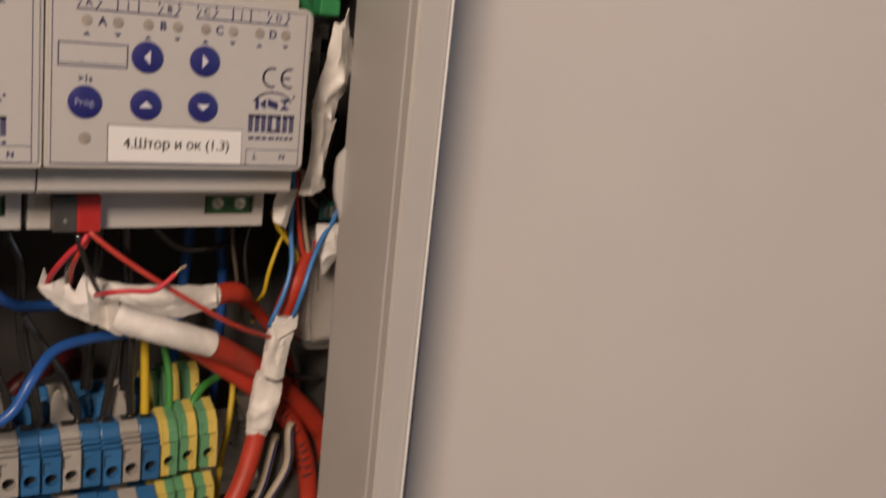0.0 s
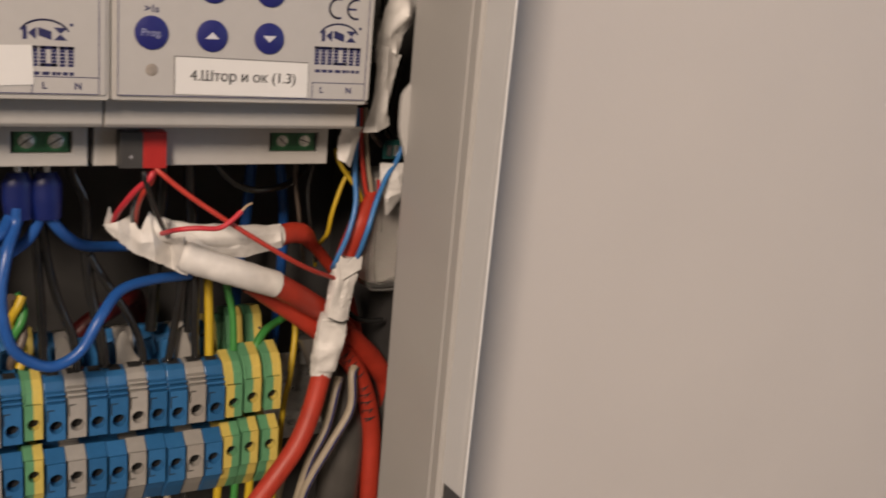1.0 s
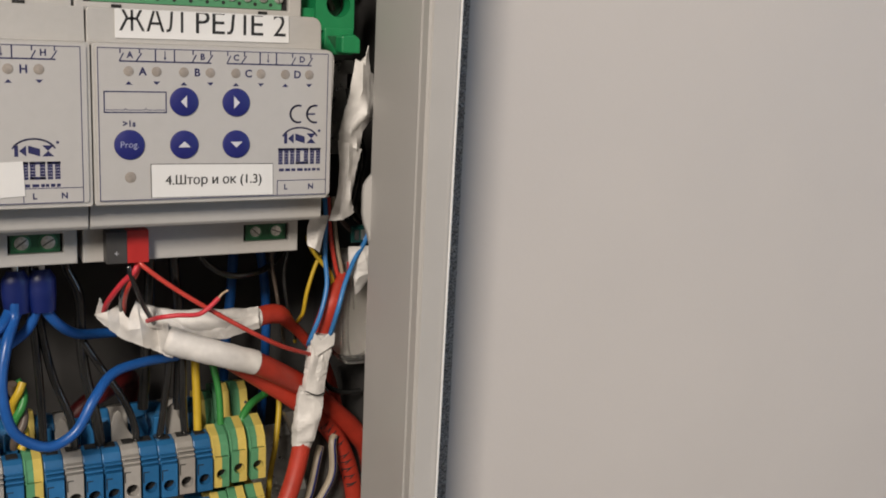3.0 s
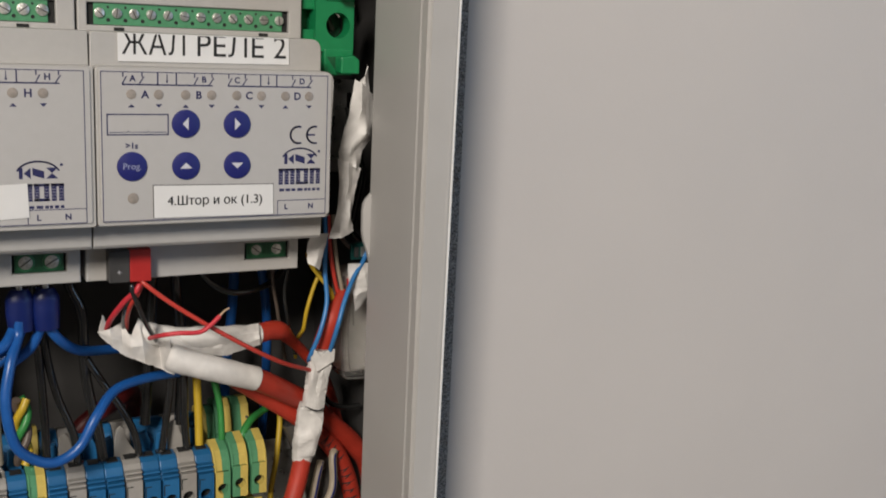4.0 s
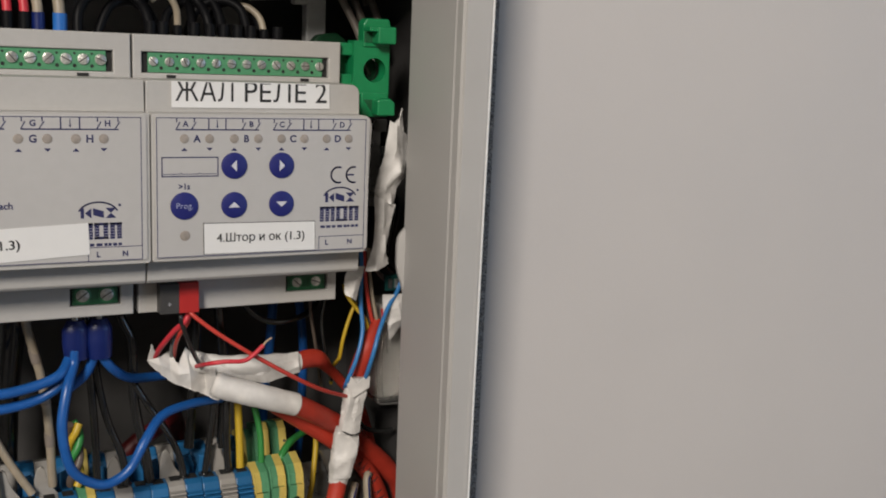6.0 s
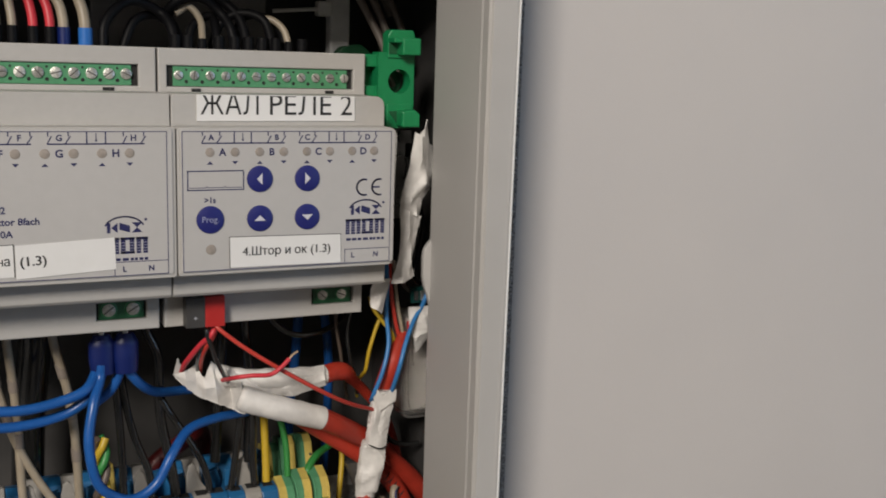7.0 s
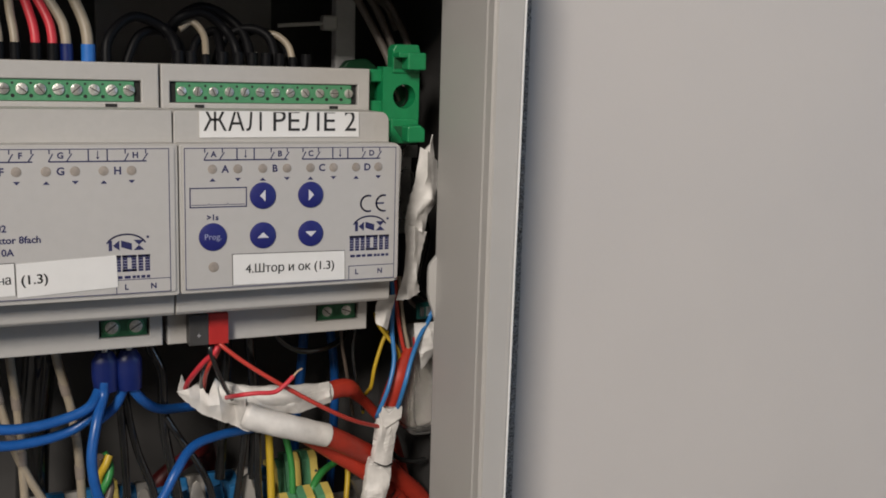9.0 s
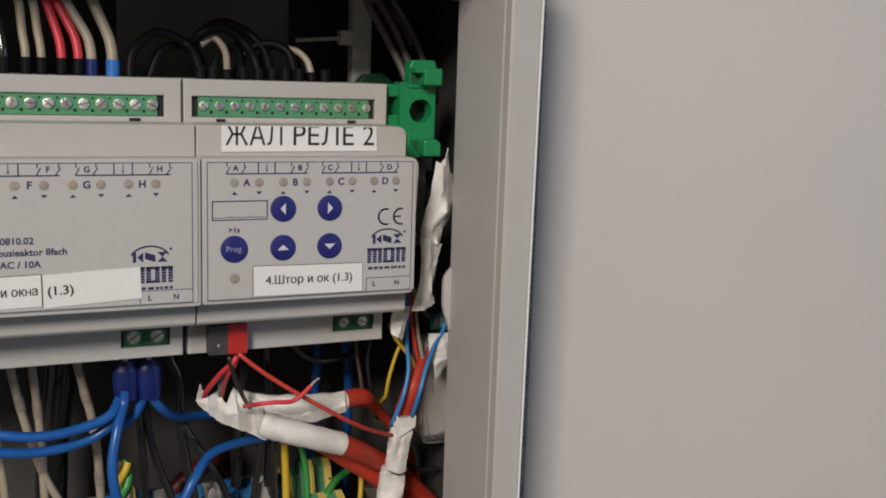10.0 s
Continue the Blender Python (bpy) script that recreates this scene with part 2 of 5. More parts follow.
def window_block(x0, x1, z0, z1, wx0, wx1, wz0, wz1, y0, y1, deep):
    """A block with a square recess of the given depth in its front."""
    bm = bmesh.new()
    def quad(a, b, c, d):
        bm.faces.new([bm.verts.new(p) for p in (a, b, c, d)])
    o = [(x0, z0), (x1, z0), (x1, z1), (x0, z1)]
    w = [(wx0, wz0), (wx1, wz0), (wx1, wz1), (wx0, wz1)]
    for i in range(4):
        j = (i + 1) % 4
        quad((o[i][0], y0, o[i][1]), (o[j][0], y0, o[j][1]), (w[j][0], y0, w[j][1]), (w[i][0], y0, w[i][1]))
        quad((w[i][0], y0, w[i][1]), (w[j][0], y0, w[j][1]), (w[j][0], y0 + deep, w[j][1]), (w[i][0], y0 + deep, w[i][1]))
        quad((o[i][0], y0, o[i][1]), (o[i][0], y1, o[i][1]), (o[j][0], y1, o[j][1]), (o[j][0], y0, o[j][1]))
    quad(*[(x, y0 + deep, z) for x, z in w])
    quad(*[(x, y1, z) for x, z in o])
    bmesh.ops.remove_doubles(bm, verts=bm.verts, dist=0.001)
    bmesh.ops.recalc_face_normals(bm, faces=bm.faces)
    edges = [e for e in bm.edges if all(abs(v.co.y - y0) < 0.01 for v in e.verts) and len(e.link_faces) == 2 and e.calc_face_angle(0) > 0.5]
    bmesh.ops.bevel(bm, geom=edges, offset=0.45, segments=2, profile=0.5, affect="EDGES")
    return bm


def stroke(points, width, y, thick=0.04):
    """A printed line along (x, z) points."""
    out = []
    for (ax, az), (bx, bz) in zip(points, points[1:]):
        d = Vector((bx - ax, bz - az))
        d.normalize()
        nx, nz = -d.y * width / 2, d.x * width / 2
        ax2, az2, bx2, bz2 = ax - d.x * width / 2, az - d.y * width / 2, bx + d.x * width / 2, bz + d.y * width / 2
        out.append(slab([(ax2 + nx, az2 + nz), (ax2 - nx, az2 - nz), (bx2 - nx, bz2 - nz), (bx2 + nx, bz2 + nz)], y - thick, y))
    return merge(*out)


def arc(cx, cz, rx, rz, a0, a1, n=14):
    return [(cx + rx * math.cos(radians(a0 + (a1 - a0) * k / n)), cz + rz * math.sin(radians(a0 + (a1 - a0) * k / n))) for k in range(n + 1)]


def lettering(body, x, z, y, size, align="CENTER", turn=0.0, wide=1.0, bold=0.0, cut=None, span=None):
    """Printed words that face the room, as a bmesh; size is the height of a capital."""
    curve = bpy.data.curves.new("words", "FONT")
    curve.body, curve.size, curve.align_x, curve.align_y = body, 1.0, align, "CENTER"
    curve.offset, curve.resolution_u = bold, 3
    curve.small_caps_scale = 0.74
    for i, c in enumerate(body):
        curve.body_format[i].use_small_caps = c == "h" and "о" in body
    ob = bpy.data.objects.new("words", curve)
    scene.collection.objects.link(ob)
    bpy.context.view_layer.update()
    mesh = bpy.data.meshes.new_from_object(ob.evaluated_get(bpy.context.evaluated_depsgraph_get()))
    bm = bmesh.new()
    bm.from_mesh(mesh)
    bpy.data.objects.remove(ob)
    bpy.data.curves.remove(curve)
    bpy.data.meshes.remove(mesh)
    if span:
        xs = [v.co.x for v in bm.verts]
        wide = span / ((max(xs) - min(xs)) * size / 0.70)
    k, c, s = size / 0.70, math.cos(radians(turn)), math.sin(radians(turn))
    for v in bm.verts:
        u, w = v.co.x * k * wide, v.co.y * k
        v.co = Vector((x + u * c - w * s, y - 0.05, z + u * s + w * c))
    if cut is not None:
        bmesh.ops.triangulate(bm, faces=bm.faces[:])
        bmesh.ops.bisect_plane(bm, geom=bm.verts[:] + bm.edges[:] + bm.faces[:], plane_co=(0, 0, cut), plane_no=(0, 0, 1), clear_outer=True)
    return bm


def heavy(body, x, z, y, size, **more):
    """Words printed a little heavier: two strikes side by side."""
    return merge(lettering(body, x - 0.06, z, y, size, **more), lettering(body, x + 0.06, z + 0.02, y - 0.012, size, **more))


def spline(points, sub=8):
    pts = [Vector(p) for p in points]
    pts = [2 * pts[0] - pts[1]] + pts + [2 * pts[-1] - pts[-2]]
    out = []
    for a, b, c, d in zip(pts, pts[1:], pts[2:], pts[3:]):
        for k in range(sub):
            t = k / sub
            out.append(0.5 * (2 * b + (c - a) * t + (2 * a - 5 * b + 4 * c - d) * t * t + (3 * b - 3 * c + d - a) * t ** 3))
    out.append(pts[-2])
    return out


def tube(points, radius, seg=12, sub=8, crumple=0.0, fold=0.0, flat=1.0, taper=None, seed=0.0):
    """A round cable along a smooth line. crumple and fold wrinkle its skin; taper gives a radius along it, from 0 to 1."""
    line = spline(points, sub)
    bm = bmesh.new()
    side, rings = None, []
    for i, p in enumerate(line):
        ahead = (line[min(i + 1, len(line) - 1)] - line[max(i - 1, 0)]).normalized()
        if side is None:
            side = ahead.cross(Vector((0, 1, 0.2))).normalized()
        side = (side - ahead * side.dot(ahead)).normalized()
        up = ahead.cross(side)
        s = i / (len(line) - 1)
        r = radius * (taper(s) if taper else 1)
        ring = []
        for k in range(seg):
            a = 2 * math.pi * k / seg
            rr = r
            if crumple:
                q = p * 0.22 + Vector((math.cos(a) * 1.3, math.sin(a) * 1.3, seed))
                calm = min(1, 7 * s, 7 * (1 - s))
                rr *= 1 + calm * (crumple * noise.noise(q * 1.0) + fold * abs(noise.noise(q * 2.3 + Vector((7, seed, 0)))))
            ring.append(bm.verts.new(p + side * math.cos(a) * rr + up * math.sin(a) * rr * flat))
        rings.append(ring)
    for a, b in zip(rings, rings[1:]):
        for k in range(seg):
            bm.faces.new((a[k], a[(k + 1) % seg], b[(k + 1) % seg], b[k]))
    bm.faces.new(rings[0])
    bm.faces.new(rings[-1])
    return bm


def wire(points, radius, mat, label, group="", category="wire", name="wire", sub=8):
    """A loose wire or cable as a thing of one mesh."""
    return single(name, tube(points, radius, sub=sub), mat, points[0], label, category, group, smooth=True)

# ---- the room and the wall ----


def room_box(name, x0, x1, y0, y1, z0, z1, mat):
    bm = box(x0 * 1000, x1 * 1000, y0 * 1000, y1 * 1000, (z0 - Z0) * 1000, (z1 - Z0) * 1000)
    ob = new(name, mesh_of(name, bm, M[mat], (0, 0, -Z0 * 1000)))
    return tagged(ob, kind="structure")


WALL_Y, EDGE_X, TOP_Z, LEFT_X, LOW_Z = 30.0, 134.7, 96.5, -420.0, -520.0
# unseen top rail; height chosen to shape the shade over the wires
FRAME_TOP = TOP_Z + 22


def wall_with_niche():
    """The wall in which the cabinet sits, with an opening through it."""
    bm = bmesh.new()
    o = [(-1600, -1500), (1600, -1500), (1600, 1300), (-1600, 1300)]
    w = [(LEFT_X - 40, LOW_Z - 40), (EDGE_X, LOW_Z - 40), (EDGE_X, FRAME_TOP + 40), (LEFT_X - 40, FRAME_TOP + 40)]
    for y in (WALL_Y, WALL_Y + 130):
        for i in range(4):
            j = (i + 1) % 4
            bm.faces.new([bm.verts.new((p[0], y, p[1])) for p in (o[i], o[j], w[j], w[i])])
    for ring in (o, w):
        for i in range(4):
            j = (i + 1) % 4
            bm.faces.new([bm.verts.new(p) for p in ((ring[i][0], WALL_Y, ring[i][1]), (ring[j][0], WALL_Y, ring[j][1]), (ring[j][0], WALL_Y + 130, ring[j][1]), (ring[i][0], WALL_Y + 130, ring[i][1]))])
    bmesh.ops.remove_doubles(bm, verts=bm.verts, dist=0.01)
    ob = new("wall_north", mesh_of("wall_north", bm, M["wall"], (0, 0, -Z0 * 1000)))
    tagged(ob, "smooth beige-grey painted wall round the cabinet", "wall", kind="structure")
    return ob


wall_with_niche()
room_box("wall_south", -1.6, 1.6, -2.7, -2.6, 0, 2.8, "room")
room_box("wall_west", -1.7, -1.6, -2.7, 0.16, 0, 2.8, "room")
room_box("wall_east", 1.6, 1.7, -2.7, 0.16, 0, 2.8, "room")
room_box("floor", -1.7, 1.7, -2.7, 0.16, -0.1, 0.0, "floor")
room_box("ceiling", -1.7, 1.7, -2.7, 0.16, 2.8, 2.9, "room")


def mortar_edge():
    """The rough dark joint between the cabinet's box and the plaster."""
    bm = bmesh.new()
    cols, rows = 14, 640
    grid = []
    for j in range(rows + 1):
        z = LOW_Z - 30 + (TOP_Z + 60 - LOW_Z) * j / rows
        row = []
        for i in range(cols + 1):
            x = 112 + (EDGE_X + 0.9 - 112) * i / cols
            n = noise.noise(Vector((x * 0.9, z * 0.9, 3))) + 0.6 * noise.noise(Vector((x * 2.7, z * 2.7, 9)))
            row.append(bm.verts.new((x + (0.7 * n if i == cols else 0), WALL_Y + 3 - 3.7 * (i / cols) ** 2 + 0.8 * n, z)))
        grid.append(row)
    for a, b in zip(grid, grid[1:]):
        for i in range(cols):
            bm.faces.new((a[i], a[i + 1], b[i + 1], b[i]))
    ob = new("trim", mesh_of("trim", bm, M["mortar"], (0, 0, -Z0 * 1000)))
    return tagged(ob, "rough dark mortar joint beside the cabinet box", "joint", kind="structure")


mortar_edge()

# ---- the cabinet ----
cabinet = thing("electrical_cabinet", (-160, 95, LOW_Z), "open grey metal electrical cabinet set into the wall", "cabinet")

# outline of the frame's section: how far outward from the reveal, and how deep
SECTION = [(2.2, 21), (1.6, 20.4), (0.25, -15.0), (-0.05, -15.6), (-0.1, -17.6), (0.2, -18.3), (0.2, -19.5), (-0.15, -20.2), (-0.25, -23.0), (0.6, -23.4), (0.6, -24.1), (-0.05, -24.5), (0.35, -25.2), (8.2, -26.4), (8.9, -26.25), (9.4, -25.75), (9.65, -25.0), (9.65, 21)]


def skew(z):
    """Narrows the right stile's face downward, fitted to the camera's view."""
    return 0.006 * (z - 95)


def frame_side(a, b, corner_a, corner_b):
    """One mitred length of the frame between two inner corners (x, z); corner_* say which way outward runs."""
    bm = bmesh.new()
    ends = []
    for (x, z), (ox, oz) in ((a, corner_a), (b, corner_b)):
        ends.append([bm.verts.new((x + ox * o + (skew(z + oz * o) if ox > 0 and o > 5 else 0), y, z + oz * o)) for o, y in SECTION])
    n = len(SECTION)
    for i in range(n):
        j = (i + 1) % n
        bm.faces.new((ends[0][i], ends[0][j], ends[1][j], ends[1][i]))
    bm.faces.new(ends[0])
    bm.faces.new(ends[1])
    return bm


RX = 93.6
corners = [(RX, LOW_Z), (RX, FRAME_TOP), (LEFT_X, FRAME_TOP), (LEFT_X, LOW_Z)]
outward = [(1, -1), (1, 1), (-1, 1), (-1, -1)]
for i, name in enumerate(("right_stile", "top_rail", "left_stile", "bottom_rail")):
    j = (i + 1) % 4
    part(name, frame_side(corners[i], corners[j], outward[i], outward[j]), "frame", cabinet)
# added bead that paints the highlight along the right stile's outer edge
BEAD = [(8.75, -26.5), (9.3, -26.55), (9.75, -26.2), (9.95, -25.6), (9.9, -24.9), (9.7, -24.9), (8.9, -26.2)]


def edge_bead(x, z0, z1):
    bm = bmesh.new()
    ends = [[bm.verts.new((x + o + skew(z), y, z)) for o, y in BEAD] for z in (z0, z1)]
    n = len(BEAD)
    for i in range(n):
        bm.faces.new((ends[0][i], ends[0][(i + 1) % n], ends[1][(i + 1) % n], ends[1][i]))
    bm.faces.new(ends[0])
    bm.faces.new(ends[1])
    return bm


part("edge_bead", edge_bead(RX, LOW_Z - 8, FRAME_TOP + 8), "edge_highlight", cabinet, "added pale bead painting the highlight along the frame's edge", smooth=True)
part("hinge_lug", slab([(96.4, 4.5), (95.4, 2.6), (93.6, 0.6), (92.6, -1.2), (92.3, -4.0), (92.4, -11.0), (93.0, -14.5), (94.2, -17.6), (95.3, -21.5), (96.4, -23.5)], 19.4, 21.6, 0.3), "frame", cabinet, "rounded grey lug on the frame's inner edge", smooth=True)
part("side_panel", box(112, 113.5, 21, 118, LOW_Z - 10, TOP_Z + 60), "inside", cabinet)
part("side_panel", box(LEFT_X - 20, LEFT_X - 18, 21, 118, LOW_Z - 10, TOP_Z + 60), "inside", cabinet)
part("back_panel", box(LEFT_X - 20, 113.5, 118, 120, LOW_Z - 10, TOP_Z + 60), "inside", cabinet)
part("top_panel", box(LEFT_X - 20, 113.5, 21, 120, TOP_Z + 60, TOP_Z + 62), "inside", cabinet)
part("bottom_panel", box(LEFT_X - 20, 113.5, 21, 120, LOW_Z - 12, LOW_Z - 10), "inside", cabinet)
part("top_flange", box(LEFT_X, 95.8, 19.6, 22, TOP_Z + 2.2, TOP_Z + 62, 0.4), "frame", cabinet)
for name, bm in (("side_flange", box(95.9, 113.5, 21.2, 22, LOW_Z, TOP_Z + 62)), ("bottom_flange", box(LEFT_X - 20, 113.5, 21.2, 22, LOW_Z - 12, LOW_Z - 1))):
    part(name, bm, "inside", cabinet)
part("latch_recess", slab([(94.6, -150), (94.6, -113.0), (101.5, -119.5), (101.5, -150)], -26.6, -25.4, 0.2), "dark_plastic", cabinet, "small dark grey latch plate")
for y, z in ((60, 22), (73, -124)):
    part("mounting_rail", prism([(y, z - 17.5), (y, z - 12.5), (y + 6, z - 12.5), (y + 6, z + 12.5), (y, z + 12.5), (y, z + 17.5), (y + 1, z + 17.5), (y + 1, z + 13.5), (y + 7, z + 13.5), (y + 7, z - 13.5), (y + 1, z - 13.5), (y + 1, z - 17.5)], LEFT_X + 10, 104), "tin", cabinet, "zinc-plated mounting rail")

mount = single("mounting_plate", box(-12, 55, 96, 98, 58, 150, 0.3), "plate", (20, 98, 58), "grey steel mounting plate behind the wiring", "plate")
post = single("support_bar", prism([(82, 60), (88, 60), (88, 150), (82, 150)], 77.2, 85.6, 0.8), "pale_bar", (82, 94, 60), "pale grey upright bar at the back", "bar")

# ---- the two shutter actuators ----

def screw_mesh(r):
    head = disc(0, 0, r, -0.5, 0.4, 18, 0.12)
    slot = box(-r * 0.95, r * 0.95, -0.56, -0.48, -0.12 * r, 0.12 * r)
    return head, slot


SCREWS = {}


def screw(parent, x, z, y, r, turn):
    """A slotted screw head; its slot is a darker bar that paints the shade."""
    if r not in SCREWS:
        head, slot = screw_mesh(r)
        SCREWS[r] = mesh_of("screw", head, M["screw"], (0, 0, 0), True), mesh_of("slot", slot, M["slot"], (0, 0, 0))
    base = root_of(parent).location
    ob = new("screw", SCREWS[r][0])
    ob.parent = parent
    ob.location = Vector((x / 1000, y / 1000, z / 1000 + Z0)) - base
    ob.rotation_euler = (0, radians(turn), 0)
    slot = new("slot", SCREWS[r][1])
    slot.parent = ob
    return ob


def actuator(x0, w, label, free=True):
    """A rail-mounted housing with stepped front, faceplate and recessed terminal strips."""
    dev = thing("shutter_actuator", (x0 + w / 2, 60, -24), label, "actuator", "rail-mounted actuators")
    x1 = x0 + w - 0.25
    lean, r = (1.4, 3.0) if free else (0.0, 0.6)
    front = [(x0 + 0.25, -0.9), (x0 + 0.7, -1.5), (x1 - 0.6 - lean, -1.5), (x1 - lean, -0.9), (x1, 43.8 - r)]
    front += [(x1 - r + r * math.cos(radians(a)), 44.9 - r + r * math.sin(radians(a))) for a in (15, 35, 55, 75, 90)]
    front += [(x0 + 1.2, 44.9), (x0 + 0.5, 44.5), (x0 + 0.25, 43.8)]
    edge = x1 - (1.3 if free else 0.0)
    shoulder = [(x0 + 0.25, 44.0), (edge + 0.1, 44.0), (edge, 54.3 - r)]
    shoulder += [(edge - r + r * math.cos(radians(a)), 54.6 - r + r * math.sin(radians(a))) for a in (15, 35, 55, 75, 90)]
    shoulder += [(x0 + 1.0, 54.6), (x0 + 0.4, 54.0)]
    skirt = [(1.2, -1.0), (2.6, -1.6), (8.4, -2.2), (9.2, -3.0), (9.5, -9.2), (10.6, -10.3), (60, -10.3), (60, 44.5), (11.0, 44.5), (11.0, -1.0)]
    part("housing", merge(slab(front, 0.5, 11.5, 0.5), slab(shoulder, 9.2, 59.5, 0.7), prism(skirt, x0 + 0.25, x1, 0.35)), "housing", dev)
    part("faceplate", slab(rounded(x0 + 1.3, x0 + w - 1.2, -0.3, 44.2, 0.8), 0.0, 0.7, 0.25), "facing", dev, "pale grey printed faceplate")
    return dev


def frame_line(x0, x1, z0, z1, width=0.22):
    return stroke([(x0, z0), (x1, z0), (x1, z1), (x0, z1), (x0, z0)], width, 0.0)


def contact_marks(x):
    """The switch symbols over two channels; x: six places from left to right."""
    bms = [stroke([(x[0], 40.0), (x[5], 40.0)], 0.42, 0.0)]
    for k in (2, 3):
        bms.append(stroke([(x[k], 40.0), (x[k], 43.4)], 0.38, 0.0))
    for k in (0, 1, 4, 5):
        bms.append(stroke([(x[k], 43.4), (x[k], 42.4)], 0.34, 0.0))
        bms.append(stroke([(x[k] - (0.2 if k % 2 == 0 else 0.9), 40.1), (x[k] + (0.9 if k % 2 == 0 else 0.5), 42.2)], 0.34, 0.0))
    return merge(*bms)


def triangle(x, z, r, turn, y=0.0, thick=0.04):
    a = [radians(turn + d) for d in (90, 210, 330)]
    return slab([(x + r * math.cos(t), z + r * math.sin(t)) for t in a], y - thick, y)


def channel_row(dev, leds, letters, z=37.2):
    for i, x in enumerate(leds):
        part("led", disc(x, z, 1.45, -0.15, 0.2, 20, 0.08), "led", dev, smooth=True)
        tip = 0.5 if i % 2 == 0 else -0.5
        part("arrow_print", slab([(x - 1.0, z - 3.3 - tip), (x + 1.0, z - 3.3 - tip), (x, z - 3.3 + tip)], -0.04, 0.0), "ink", dev)
    for i, c in enumerate(letters):
        part("lettering", lettering(c, (leds[2 * i] + leds[2 * i + 1]) / 2, z - 0.1, 0.0, 2.2, bold=0.03), "ink", dev, "navy letter " + c)


def logo_marks(dev, x, dz=0.0):
    """The maker's marks, as plain shapes: an arched line over blocks, a row of slabs and a row of short bars."""
    part("logo_arch", stroke(arc(x + 7.1, 17.0 + dz, 5.9, 4.0, 158, 22), 0.5, 0.0), "ink", dev)
    part("logo_dot", disc(x + 13.4, 20.0 + dz, 0.42, -0.04, 0.0, 14), "ink", dev)
    z0, z1 = 16.1 + dz, 19.2 + dz
    zm = (z0 + z1) / 2
    for a, b, kind in ((2.0, 5.1, "wedge"), (5.6, 8.7, "slant"), (9.2, 12.4, "glass")):
        a, b = x + a, x + b
        if kind == "wedge":
            shape = merge(slab([(a, z0), (a + 1.0, z0), (a + 1.0, z1), (a, z1)], -0.04, 0.0), slab([(a + 1.2, zm), (b, z0), (b, z1)], -0.04, 0.0))
        elif kind == "slant":
            shape = slab([(a, z1), (a, z0 + 1.0), (b, z0), (b, z1 - 1.0)], -0.04, 0.0)
        else:
            shape = merge(slab([(a, z1), (b, z1), ((a + b) / 2, zm)], -0.04, 0.0), slab([(a, z0), (b, z0), ((a + b) / 2, zm)], -0.04, 0.0))
        part("logo_block", shape, "ink", dev)
    for pillars, caps in (((0.9, 2.8, 4.7), (14.25,)), ((6.6, 9.2), (10.0, 14.25)), ((11.2, 13.2), (14.25,))):
        bars = []
        for p in pillars:
            for i in range(6):
                z = 10.0 + 0.86 * i + dz
                bars.append(stroke([(x + p - 0.35, z), (x + p + 0.35, z)], 0.72, 0.0))
        for z in caps:
            bars.append(stroke([(x + min(pillars) - 0.4 - (1.0 if len(pillars) == 1 else 0), z + dz), (x + max(pillars) + 0.4 + (1.0 if len(pillars) == 1 else 0), z + dz)], 0.8, 0.0))
        part("logo_slab", merge(*bars), "ink", dev)
    for a, b in ((0.6, 1.9), (2.6, 3.9), (4.6, 5.6), (6.5, 8.0), (8.8, 9.5), (10.1, 10.6), (11.4, 12.3), (13.0, 13.7)):
        part("logo_bar", stroke([(x + a + 0.3, 7.9 + dz), (x + b - 0.25, 7.9 + dz)], 0.85, 0.0), "ink", dev)


def terminal_window(dev, x0, x1, z0, z1, wx0, wx1, wz0, wz1, y0, strip, count, first, pitch, r, seed, deep=4.0):
    """A box with a recessed screw-terminal strip."""
    part("terminal_cover", window_block(x0, x1, z0, z1, wx0, wx1, wz0, wz1, y0, 60, deep), "housing", dev)
    inset = 2.1 if strip == "green_strip" else 0.8
    # dark blocks added at both ends to paint the recess's shade
    for a, b in ((wx0 + 0.2, wx0 + inset), (wx1 - inset, wx1 - 0.2)):
        part("end_gap", box(a, b, y0 + 1.6, y0 + deep - 0.05, wz0 + 0.15, wz1 - 0.15), "hole", dev, "dark block painting the shade beside the terminal strip")
    block = part("terminal_strip", box(wx0 + inset, wx1 - inset, y0 + 0.9, y0 + deep - 0.05, wz0 + 0.15, wz1 - 0.15, 0.1), strip, dev, "green screw terminal strip")
    rnd = random.Random(seed)
    zc = (wz0 + wz1) / 2
    for k in range(count):
        x = first + pitch * k
        part("screw_seat", disc(x, zc + 0.35, r * (1.12 if strip == "green_strip" else 1.35), y0 + 0.7, y0 + 1.0, 20, 0.08), strip if strip == "green_strip" else "mid_green", block, smooth=True)
        screw(block, x, zc + 0.35, y0 + 0.75, r, rnd.uniform(0, 180))
        if strip == "green_strip" and k < count - 1:
            part("test_hole", disc(x + pitch / 2, zc - 1.75, 0.6, y0 + 0.84, y0 + 1.0, 12), "hole", block)
            part("test_hole", disc(x + pitch / 2, zc + 2.1, 0.4, y0 + 0.84, y0 + 1.0, 12), "hole", block)
    return block


